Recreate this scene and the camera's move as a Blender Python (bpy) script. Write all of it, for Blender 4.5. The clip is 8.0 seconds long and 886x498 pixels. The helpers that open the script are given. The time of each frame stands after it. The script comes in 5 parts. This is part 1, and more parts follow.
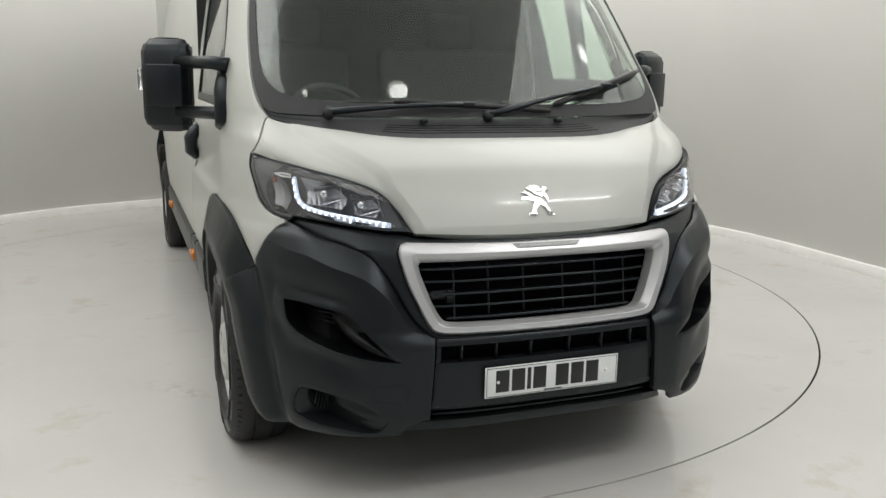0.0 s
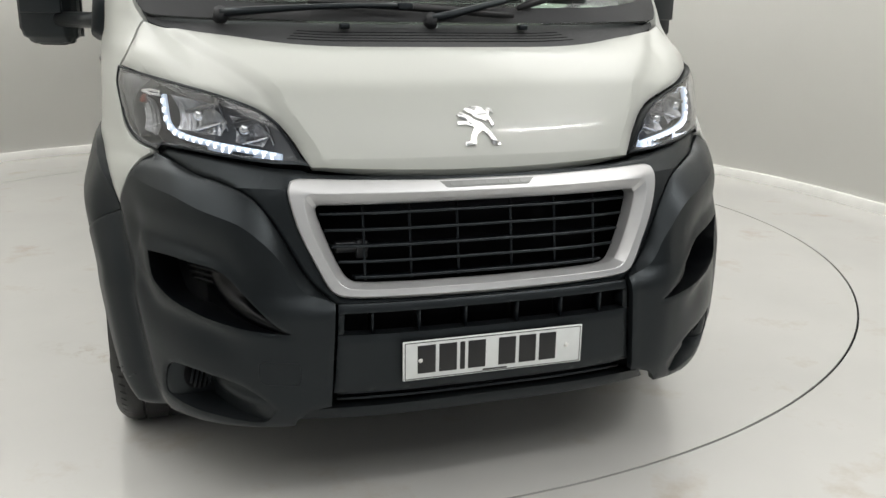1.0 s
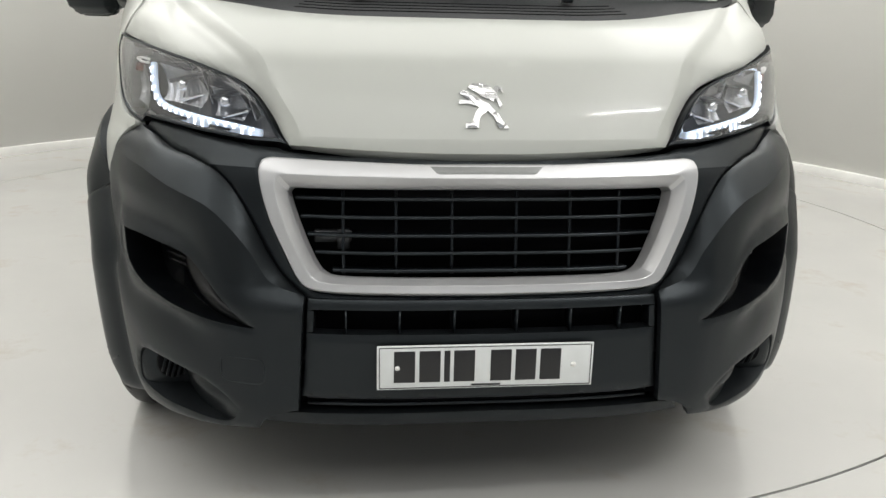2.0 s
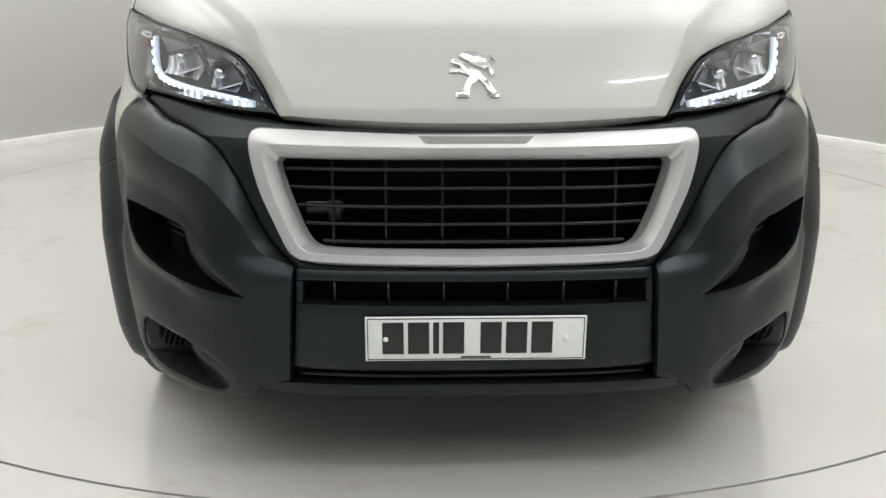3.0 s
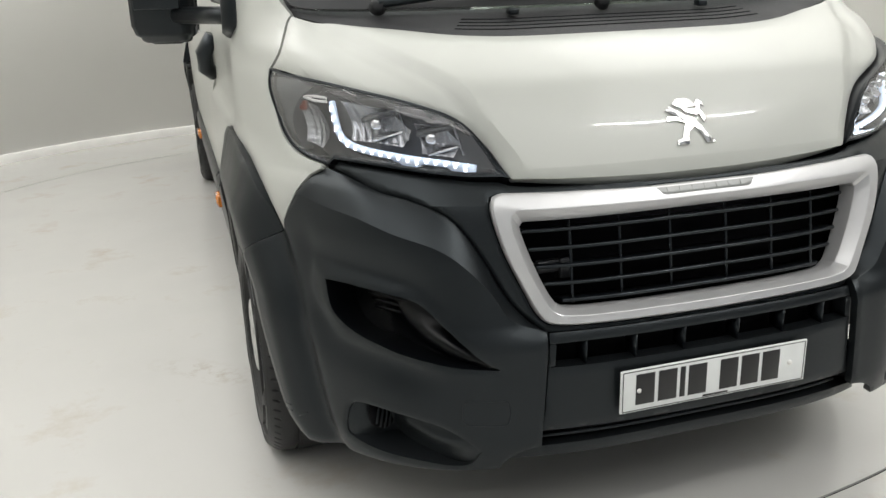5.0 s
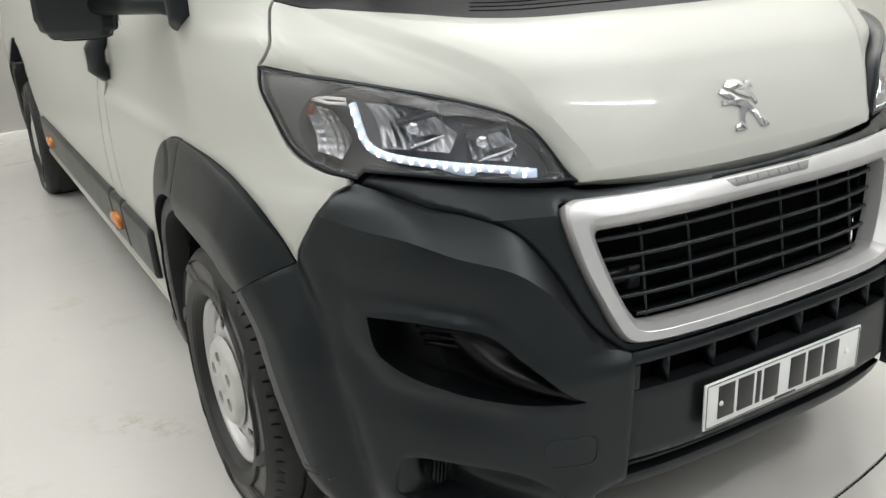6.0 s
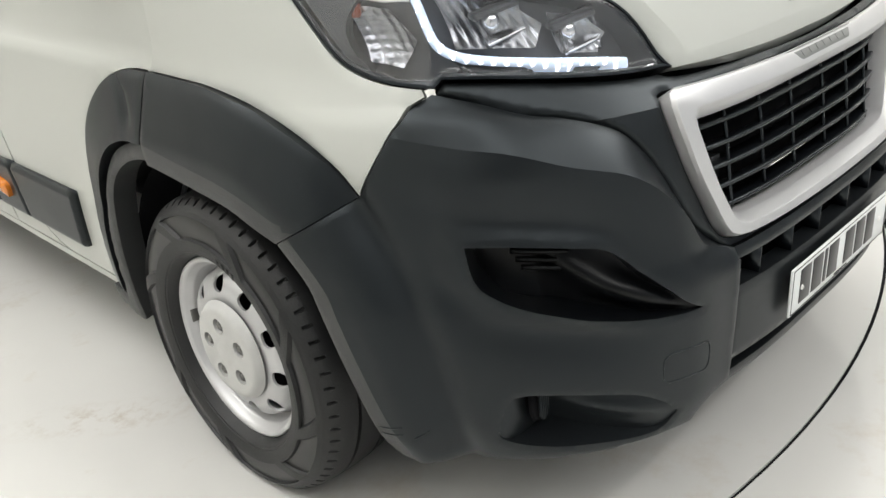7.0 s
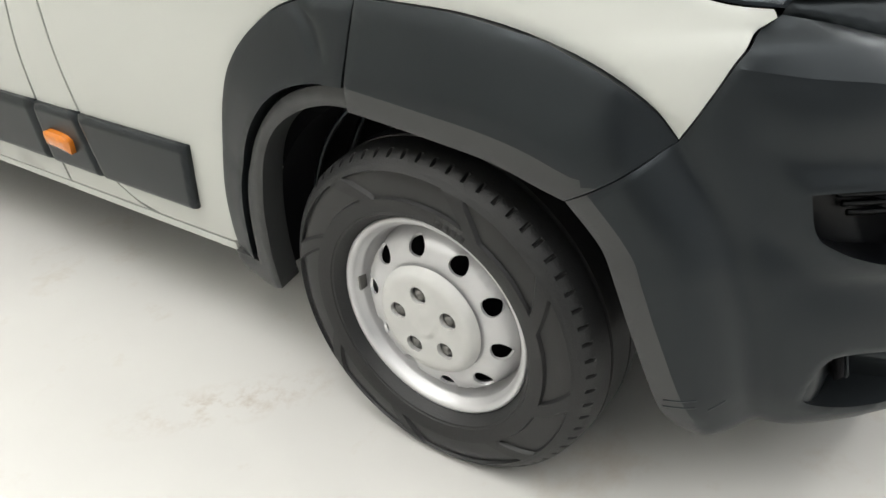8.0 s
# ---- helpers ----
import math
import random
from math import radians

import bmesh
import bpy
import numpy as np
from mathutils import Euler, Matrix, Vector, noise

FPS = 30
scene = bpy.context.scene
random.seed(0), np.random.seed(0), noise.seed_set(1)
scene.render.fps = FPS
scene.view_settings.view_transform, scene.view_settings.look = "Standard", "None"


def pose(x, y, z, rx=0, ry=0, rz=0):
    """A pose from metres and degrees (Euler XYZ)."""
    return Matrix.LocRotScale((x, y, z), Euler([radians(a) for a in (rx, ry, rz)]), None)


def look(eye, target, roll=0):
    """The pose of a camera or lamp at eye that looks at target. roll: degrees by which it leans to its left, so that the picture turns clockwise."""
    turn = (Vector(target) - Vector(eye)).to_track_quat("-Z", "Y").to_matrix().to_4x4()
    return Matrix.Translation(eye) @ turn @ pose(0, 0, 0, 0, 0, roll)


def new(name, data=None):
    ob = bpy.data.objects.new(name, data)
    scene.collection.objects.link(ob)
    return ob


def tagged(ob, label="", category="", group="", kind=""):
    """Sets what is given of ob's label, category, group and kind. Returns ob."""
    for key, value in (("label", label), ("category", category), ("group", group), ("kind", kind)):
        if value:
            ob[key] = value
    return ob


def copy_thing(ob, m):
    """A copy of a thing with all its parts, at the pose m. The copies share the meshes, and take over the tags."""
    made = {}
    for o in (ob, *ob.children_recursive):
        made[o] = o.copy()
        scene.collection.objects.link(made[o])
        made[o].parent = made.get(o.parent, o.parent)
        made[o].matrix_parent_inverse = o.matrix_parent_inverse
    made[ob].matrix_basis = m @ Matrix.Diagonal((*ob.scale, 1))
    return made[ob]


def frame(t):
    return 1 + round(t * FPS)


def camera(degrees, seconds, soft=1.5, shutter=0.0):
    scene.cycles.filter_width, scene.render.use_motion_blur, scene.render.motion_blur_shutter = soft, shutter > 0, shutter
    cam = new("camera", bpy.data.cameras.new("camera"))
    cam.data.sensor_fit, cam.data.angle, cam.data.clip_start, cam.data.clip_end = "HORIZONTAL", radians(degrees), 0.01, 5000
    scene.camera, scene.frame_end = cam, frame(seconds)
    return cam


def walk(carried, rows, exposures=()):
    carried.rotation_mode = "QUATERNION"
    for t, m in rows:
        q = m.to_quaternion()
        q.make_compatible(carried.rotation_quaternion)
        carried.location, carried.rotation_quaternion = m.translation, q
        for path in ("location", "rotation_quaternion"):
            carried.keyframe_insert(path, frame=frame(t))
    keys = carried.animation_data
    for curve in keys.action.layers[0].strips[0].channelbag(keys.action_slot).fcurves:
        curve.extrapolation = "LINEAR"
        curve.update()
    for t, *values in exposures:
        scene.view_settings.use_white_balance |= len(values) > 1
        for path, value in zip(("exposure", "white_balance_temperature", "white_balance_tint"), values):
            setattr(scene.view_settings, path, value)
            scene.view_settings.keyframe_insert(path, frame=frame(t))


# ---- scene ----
from mathutils.geometry import delaunay_2d_cdt

cam = camera(54.6, 8.0)
PATH = [
    (0, (-1.39, -2.526, 1.527), (-0.69, -0.699, 1.111), 1.1),
    (0.3, (-1.227, -2.341, 1.46), (-0.539, -0.527, 0.974), 1.5),
    (0.5, (-1.106, -2.215, 1.413), (-0.437, -0.408, 0.877), 2.2),
    (0.6, (-1.046, -2.146, 1.409), (-0.35, -0.368, 0.815), 2.6),
    (0.8, (-0.953, -2.063, 1.382), (-0.229, -0.3, 0.775), 2.6),
    (1, (-0.808, -2.035, 1.367), (-0.217, -0.2, 0.834), 0.8),
    (1.2, (-0.684, -2.026, 1.368), (-0.201, -0.161, 0.833), 2.9),
    (2.3, (-0.208, -1.836, 1.228), (-0.06, 0.084, 0.687), -0.6),
    (2.5, (-0.132, -1.836, 1.196), (-0.029, 0.085, 0.648), -1.3),
    (2.7, (-0.119, -1.829, 1.208), (-0.043, 0.08, 0.615), -1.0),
    (3, (-0.139, -1.869, 1.253), (-0.077, 0.046, 0.679), 0.2),
    (3.3, (-0.27, -1.924, 1.359), (-0.179, -0.034, 0.711), 0.2),
    (3.5, (-0.386, -1.983, 1.422), (-0.333, -0.091, 0.775), -1.1),
    (3.7, (-0.488, -2.008, 1.438), (-0.398, -0.084, 0.902), -1.4),
    (3.8, (-0.538, -1.991, 1.439), (-0.398, -0.06, 0.938), -0.9),
    (4, (-0.625, -1.938, 1.436), (-0.432, -0.002, 0.971), -0.7),
    (4.2, (-0.72, -1.848, 1.433), (-0.49, 0.072, 0.926), -2.8),
    (4.3, (-0.766, -1.816, 1.436), (-0.493, 0.095, 0.913), -2.9),
    (4.5, (-0.857, -1.762, 1.441), (-0.538, 0.135, 0.895), -1.6),
    (4.8, (-1.053, -1.668, 1.429), (-0.559, 0.186, 0.865), -0.7),
    (5, (-1.18, -1.61, 1.427), (-0.619, 0.209, 0.813), -1.8),
    (5.2, (-1.279, -1.523, 1.421), (-0.653, 0.26, 0.766), -1.7),
    (6.3, (-1.628, -0.974, 1.429), (-0.551, 0.55, 0.71), -5.2),
    (6.5, (-1.712, -0.888, 1.418), (-0.562, 0.541, 0.621), -7.0),
    (6.7, (-1.767, -0.797, 1.4), (-0.595, 0.575, 0.539), -7.0),
    (6.8, (-1.793, -0.745, 1.38), (-0.592, 0.601, 0.517), -6.2),
    (7, (-1.818, -0.62, 1.37), (-0.571, 0.688, 0.514), -5.1),
    (7.2, (-1.857, -0.48, 1.396), (-0.583, 0.814, 0.558), -4.7),
    (7.3, (-1.887, -0.41, 1.395), (-0.6, 0.886, 0.58), -4.2),
    (7.5, (-1.943, -0.279, 1.392), (-0.641, 0.999, 0.574), -3.4),
    (7.7, (-2.014, -0.141, 1.38), (-0.688, 1.061, 0.489), -4.4),
    (7.8, (-2.027, -0.08, 1.38), (-0.703, 1.077, 0.428), -5.5),
    (8, (-2.075, 0.042, 1.361), (-0.743, 1.125, 0.335), -5.0),
]
walk(cam, [(t, look(eye, target, roll)) for t, eye, target, roll in PATH], [(0, -0.60), (1, -0.43), (4, -0.29), (5, -0.30), (6.5, -0.10), (7, 0.10), (8, 0.22)])

# ---- light ----
world = bpy.data.worlds.new("studio_air")
world.use_nodes = True
world.node_tree.nodes["Background"].inputs[0].default_value = (0.8, 0.82, 0.85, 1)
world.node_tree.nodes["Background"].inputs[1].default_value = 0.05
scene.world = world


TINT = (1.0, 0.99, 0.968)


def fill_panel(name, x, y, z, wide, long, watts):
    """An added fill lamp under the ceiling that shines straight down."""
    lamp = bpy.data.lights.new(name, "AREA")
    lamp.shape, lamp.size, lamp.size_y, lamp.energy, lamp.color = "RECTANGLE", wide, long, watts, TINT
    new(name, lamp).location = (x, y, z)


def round_lamp(x, y, watts, wide=0.18):
    """The light of one round ceiling lamp."""
    lamp = bpy.data.lights.new("round_lamp", "AREA")
    lamp.shape, lamp.size, lamp.energy, lamp.color = "DISK", wide, watts, TINT
    new("round_lamp", lamp).location = (x, y, 5.19)


# Added fill panels with no known source brighten the room, walls and front.
fill_panel("ceiling_fill", 0.0, 4.1, 5.45, 8.1, 6.4, 280)
fill_panel("wall_fill", -3.05, 1.9, 5.4, 1.95, 10.0, 190)
fill_panel("wall_fill", 3.05, 1.9, 5.4, 1.95, 10.0, 180)
fill_panel("ceiling_fill", 0.0, -4.3, 5.45, 10.5, 3.6, 310)
LAMPS = [(x, y) for y, half in ((-0.36, 0.90), (0.18, 2.95)) for x in (-half, half)]
for lamp_x, lamp_y in LAMPS:
    round_lamp(lamp_x, lamp_y, 1.4)
tube_light = bpy.data.lights.new("tube_light", "AREA")
tube_light.shape, tube_light.size, tube_light.size_y, tube_light.energy, tube_light.color = "RECTANGLE", 2.1, 0.07, 75, TINT
new("tube_light", tube_light).matrix_world = pose(3.1, -2.88, 5.095, 0, 0, 3)


# ---- materials ----
def surface(name, base, rough=0.5, metal=0.0, grain=0.0, size=60.0, stain=0.0, stain_size=3.0, coat=0.0, gloss=0.5, marks=None, sheen=(1.0, 1.0, 1.0)):
    """A plain painted, moulded or metal surface with stains at one scale and grain at another."""
    m = bpy.data.materials.new(name)
    m.use_nodes = True
    t = m.node_tree
    b = t.nodes["Principled BSDF"]
    b.inputs["Base Color"].default_value = (*base, 1)
    b.inputs["Roughness"].default_value = rough
    b.inputs["Metallic"].default_value = metal
    b.inputs["Coat Weight"].default_value = coat
    b.inputs["Specular IOR Level"].default_value = gloss
    b.inputs["Coat Roughness"].default_value = 0.04
    b.inputs["Specular Tint"].default_value = (*sheen, 1)
    where = t.nodes.new("ShaderNodeTexCoord")
    if stain:
        n = t.nodes.new("ShaderNodeTexNoise")
        n.inputs["Scale"].default_value, n.inputs["Detail"].default_value = stain_size, 6
        t.links.new(where.outputs["Object"], n.inputs["Vector"])
        r = t.nodes.new("ShaderNodeMapRange")
        r.inputs["From Min"].default_value, r.inputs["From Max"].default_value = 0.3, 0.7
        r.inputs["To Min"].default_value, r.inputs["To Max"].default_value = 1 - stain, 1 + stain
        t.links.new(n.outputs["Fac"], r.inputs["Value"])
        mul = t.nodes.new("ShaderNodeVectorMath")
        mul.operation = "SCALE"
        mul.inputs[0].default_value = base
        t.links.new(r.outputs["Result"], mul.inputs["Scale"])
        t.links.new(mul.outputs["Vector"], b.inputs["Base Color"])
        if marks:
            # Sparse scuffs and dirt marks.
            k = t.nodes.new("ShaderNodeTexNoise")
            k.inputs["Scale"].default_value, k.inputs["Detail"].default_value, k.inputs["Roughness"].default_value = 2.6, 9, 0.68
            t.links.new(where.outputs["Object"], k.inputs["Vector"])
            cut = t.nodes.new("ShaderNodeMapRange")
            cut.inputs["From Min"].default_value, cut.inputs["From Max"].default_value = 0.56, 0.77
            t.links.new(k.outputs["Fac"], cut.inputs["Value"])
            blend = t.nodes.new("ShaderNodeMix")
            blend.data_type = "RGBA"
            blend.inputs["B"].default_value = (*marks, 1)
            t.links.new(cut.outputs["Result"], blend.inputs["Factor"])
            t.links.new(mul.outputs["Vector"], blend.inputs["A"])
            # One trail of brown tyre dirt beside the front wheel.
            place = t.nodes.new("ShaderNodeMapping")
            place.vector_type = "TEXTURE"
            place.inputs["Location"].default_value, place.inputs["Rotation"].default_value, place.inputs["Scale"].default_value = (-1.15, 1.50, 0), (0, 0, math.radians(-40)), (0.34, 0.10, 1.0)
            t.links.new(where.outputs["Object"], place.inputs["Vector"])
            far = t.nodes.new("ShaderNodeVectorMath")
            far.operation = "LENGTH"
            t.links.new(place.outputs["Vector"], far.inputs[0])
            fade = t.nodes.new("ShaderNodeMapRange")
            fade.inputs["From Min"].default_value, fade.inputs["From Max"].default_value = 1.0, 0.2
            t.links.new(far.outputs["Value"], fade.inputs["Value"])
            flecks = t.nodes.new("ShaderNodeTexNoise")
            flecks.inputs["Scale"].default_value, flecks.inputs["Detail"].default_value, flecks.inputs["Roughness"].default_value = 14, 8, 0.7
            t.links.new(where.outputs["Object"], flecks.inputs["Vector"])
            some = t.nodes.new("ShaderNodeMapRange")
            some.inputs["From Min"].default_value, some.inputs["From Max"].default_value, some.inputs["To Max"].default_value = 0.48, 0.68, 0.75
            t.links.new(flecks.outputs["Fac"], some.inputs["Value"])
            both = t.nodes.new("ShaderNodeMath")
            both.operation = "MULTIPLY"
            t.links.new(fade.outputs["Result"], both.inputs[0])
            t.links.new(some.outputs["Result"], both.inputs[1])
            dirt = t.nodes.new("ShaderNodeMix")
            dirt.data_type = "RGBA"
            dirt.inputs["B"].default_value = (0.38, 0.31, 0.245, 1)
            t.links.new(both.outputs["Value"], dirt.inputs["Factor"])
            t.links.new(blend.outputs["Result"], dirt.inputs["A"])
            t.links.new(dirt.outputs["Result"], b.inputs["Base Color"])
        rr = t.nodes.new("ShaderNodeMapRange")
        rr.inputs["To Min"].default_value, rr.inputs["To Max"].default_value = rough * 0.85, min(1, rough * 1.2)
        t.links.new(n.outputs["Fac"], rr.inputs["Value"])
        t.links.new(rr.outputs["Result"], b.inputs["Roughness"])
    if grain:
        g = t.nodes.new("ShaderNodeTexNoise")
        g.inputs["Scale"].default_value, g.inputs["Detail"].default_value = size, 3
        t.links.new(where.outputs["Object"], g.inputs["Vector"])
        bump = t.nodes.new("ShaderNodeBump")
        bump.inputs["Strength"].default_value, bump.inputs["Distance"].default_value = grain, 0.002
        t.links.new(g.outputs["Fac"], bump.inputs["Height"])
        t.links.new(bump.outputs["Normal"], b.inputs["Normal"])
    return m


def clear(name, tint, rough=0.0, ior=1.45, haze=0.0):
    """Clear glass or plastic; haze is the roughness of a thin coat over it."""
    m = bpy.data.materials.new(name)
    m.use_nodes = True
    b = m.node_tree.nodes["Principled BSDF"]
    b.inputs["Base Color"].default_value = (*tint, 1)
    b.inputs["Transmission Weight"].default_value = 1
    b.inputs["Roughness"].default_value, b.inputs["IOR"].default_value = rough, ior
    if haze:
        b.inputs["Coat Weight"].default_value, b.inputs["Coat Roughness"].default_value = 0.3, haze
    return m


def shining(name, tint, strength):
    m = bpy.data.materials.new(name)
    m.use_nodes = True
    b = m.node_tree.nodes["Principled BSDF"]
    b.inputs["Base Color"].default_value = (*tint, 1)
    b.inputs["Emission Color"].default_value = (*tint, 1)
    b.inputs["Emission Strength"].default_value = strength
    return m


WHITE = surface("white_paint", (0.452, 0.462, 0.431), 0.36, gloss=0.36, stain=0.006, stain_size=0.8, coat=0.32)
BLACK = surface("grey_black_plastic", (0.0072, 0.0084, 0.0093), 0.34, gloss=0.37, sheen=(0.84, 0.94, 1.0), grain=0.10, size=900, stain=0.1, stain_size=6)
# Coarser grain, and paler than BLACK to put floor light into the lip.
LIT_LIP = surface("lit_lip_plastic", (0.029, 0.0305, 0.031), 0.45, gloss=0.5, grain=0.35, size=500, stain=0.12, stain_size=7)
SHINY = surface("smooth_black_plastic", (0.004, 0.005, 0.0065), 0.3, gloss=0.45, sheen=(0.84, 0.94, 1.0), stain=0.08, stain_size=8)
# Near-black for hollows and gaps; their shade is put into the colour.
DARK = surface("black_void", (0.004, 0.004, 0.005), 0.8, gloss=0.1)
SILVER = surface("satin_silver_paint", (0.54, 0.54, 0.545), 0.33, metal=0.5, grain=0.03, size=1500, stain=0.03, stain_size=15)
EMBLEM = surface("satin_chrome", (0.68, 0.68, 0.68), 0.2, metal=0.95, stain=0.03, stain_size=30)
BADGE = surface("grey_badge_plastic", (0.22, 0.225, 0.22), 0.36, metal=0.4, stain=0.04, stain_size=20)
CHROME = surface("chrome", (0.75, 0.75, 0.76), 0.17, metal=1.0)
STEEL = surface("silver_wheel_paint", (0.52, 0.52, 0.525), 0.40, metal=0.5, grain=0.06, size=400, stain=0.06, stain_size=12)
CAP = surface("grey_white_plastic", (0.455, 0.455, 0.44), 0.42, grain=0.05, size=300, stain=0.06, stain_size=18)
SMOOTH_RUBBER = surface("smooth_tyre_rubber", (0.0055, 0.0058, 0.0062), 0.34, gloss=0.5, stain=0.15, stain_size=14)
RUBBER = surface("tyre_rubber", (0.0084, 0.0088, 0.0092), 0.5, gloss=0.45, grain=0.3, size=220, stain=0.25, stain_size=9)
# A darker black than the bumper's, for the air scoop and its louvres.
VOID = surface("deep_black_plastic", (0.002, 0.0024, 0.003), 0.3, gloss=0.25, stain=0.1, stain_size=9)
GLASS = clear("green_glass", (0.80, 0.92, 0.84), ior=1.42, haze=0.22)
LENS = clear("clear_lens", (0.97, 0.98, 1.0), ior=1.5, haze=0.4)
AMBER_DARK = surface("dark_amber_cap", (0.25, 0.06, 0.03), 0.3)
AMBER = surface("amber_lens", (0.55, 0.165, 0.010), 0.2, coat=0.6, stain=0.1, stain_size=40)
BEZEL = surface("lamp_bezel", (0.33, 0.335, 0.35), 0.22, metal=0.95)
BOWL = surface("grey_lamp_bowl", (0.12, 0.123, 0.13), 0.33, metal=0.5)
BEZEL_DARK = surface("dark_lamp_bezel", (0.065, 0.068, 0.072), 0.28, metal=0.4)
HEAD = surface("dark_bolt_metal", (0.16, 0.157, 0.148), 0.45, metal=0.6)
GLOW = shining("white_led", (0.88, 0.93, 1.0), 4.0)
GUIDE = shining("light_guide", (0.70, 0.82, 1.0), 0.38)
PLATE = surface("reflective_white_sheet", (0.74, 0.76, 0.75), 0.35, stain=0.03, stain_size=30)
INK = surface("black_ink", (0.012, 0.012, 0.013), 0.35)
FLOOR = surface("pale_resin_floor", (0.545, 0.54, 0.517), 0.16, grain=0.05, size=40, stain=0.04, stain_size=1.3, marks=(0.47, 0.42, 0.355))
WALL = surface("white_wall_paint", (0.88, 0.875, 0.845), 0.6, grain=0.08, size=120, stain=0.02, stain_size=0.8)
TRIM = surface("white_skirting_paint", (0.82, 0.81, 0.78), 0.5, grain=0.1, size=60, stain=0.05, stain_size=6)
# Greys of the unseen hall walls, set for their reflections and bounce.
FAR = surface("unseen_wall_blue_grey", (0.10, 0.12, 0.145), 0.7, grain=0.1, size=80, stain=0.06, stain_size=1)
NEAR = surface("unseen_wall_pale_grey", (0.42, 0.44, 0.46), 0.7, grain=0.1, size=80, stain=0.05, stain_size=1)
CEIL = surface("grey_ceiling_paint", (0.6, 0.6, 0.595), 0.8, stain=0.04, stain_size=1)
CLOTH = surface("dark_grey_fabric", (0.008, 0.008, 0.009), 0.9, grain=0.4, size=500, stain=0.1, stain_size=10)
DASH = surface("dark_dashboard_plastic", (0.022, 0.023, 0.025), 0.6, grain=0.3, size=400, stain=0.08, stain_size=5)


# ---- mesh tools ----
def part(name, bm, material, parent=None, label="", smooth=True):
    """One mesh object out of a bmesh, under its thing or part."""
    me = bpy.data.meshes.new(name)
    for f in bm.faces:
        f.smooth = smooth
    bm.to_mesh(me)
    bm.free()
    me.materials.append(material)
    ob = new(name, me)
    ob.parent = parent
    return tagged(ob, label)


def keyed(*pairs):
    """A smooth curve through keys, which never overshoots."""
    x, y = np.array(pairs, float).T
    h = np.diff(x)
    d = np.diff(y) / h
    m = np.concatenate([d[:1], np.zeros(len(x) - 2), d[-1:]])
    for i in range(1, len(x) - 1):
        if d[i - 1] * d[i] > 0:
            a, b = 2 * h[i] + h[i - 1], h[i] + 2 * h[i - 1]
            m[i] = (a + b) / (a / d[i - 1] + b / d[i])

    def f(t):
        t = np.clip(np.asarray(t, float), x[0], x[-1])
        i = np.clip(np.searchsorted(x, t) - 1, 0, len(x) - 2)
        u = (t - x[i]) / h[i]
        return (2 * u**3 - 3 * u**2 + 1) * y[i] + (u**3 - 2 * u**2 + u) * h[i] * m[i] + (3 * u**2 - 2 * u**3) * y[i + 1] + (u**3 - u**2) * h[i] * m[i + 1]

    return f


def ease(t):
    t = np.clip(t, 0, 1)
    return t * t * (3 - 2 * t)


def curve(points, step=0.02):
    """A Catmull-Rom curve through plan points, evenly cut."""
    p = np.array(points, float)
    if len(p) == 2:
        dense = p
    else:
        q = np.vstack([2 * p[0] - p[1], p, 2 * p[-1] - p[-2]])
        u = np.linspace(0, 1, 16, endpoint=False)[:, None]
        rows = []
        for a, b, c, d in zip(q[:-3], q[1:-2], q[2:-1], q[3:]):
            rows.append(0.5 * (2 * b + (c - a) * u + (2 * a - 5 * b + 4 * c - d) * u**2 + (3 * b - a - 3 * c + d) * u**3))
        dense = np.vstack(rows + [p[-1:]])
    run = np.concatenate([[0], np.cumsum(np.hypot(*np.diff(dense, axis=0).T))])
    n = max(2, int(round(run[-1] / step)) + 1)
    t = np.linspace(0, run[-1], n)
    return np.stack([np.interp(t, run, dense[:, 0]), np.interp(t, run, dense[:, 1])], 1)


def loop(*curves):
    """Curves end to end as one closed outline."""
    rows = []
    for c in curves:
        c = np.asarray(c, float)
        if rows and np.hypot(*(rows[-1] - c[0])) < 1e-5:
            c = c[1:]
        rows.extend(c)
    if np.hypot(*(rows[0] - rows[-1])) < 1e-5:
        rows.pop()
    return np.array(rows)


def flip(c):
    """The mirror image of a curve about the middle line, run backwards."""
    return (np.asarray(c) * (-1, 1))[::-1]


def inside(p, poly):
    x, z = p[:, :1], p[:, 1:]
    a, b = poly, np.roll(poly, -1, 0)
    cross = (a[None, :, 1] > z) != (b[None, :, 1] > z)
    dz = b[:, 1] - a[:, 1]
    at = a[:, 0] + (z - a[:, 1]) * (b[:, 0] - a[:, 0]) / np.where(dz == 0, 1e-9, dz)
    return (cross & (x < at)).sum(1) % 2 == 1


def gap_to(p, line, closed=True):
    """How far points lie from an outline."""
    a = line if closed else line[:-1]
    b = np.roll(line, -1, 0) if closed else line[1:]
    best = np.full(len(p), 9.0)
    for i in range(0, len(a), 40):
        aa, d = a[i:i + 40], (b - a)[i:i + 40]
        w = p[:, None] - aa[None]
        t = np.clip((w * d).sum(2) / np.maximum((d * d).sum(1), 1e-12), 0, 1)
        best = np.minimum(best, np.sqrt(((w - t[..., None] * d) ** 2).sum(2)).min(1))
    return best


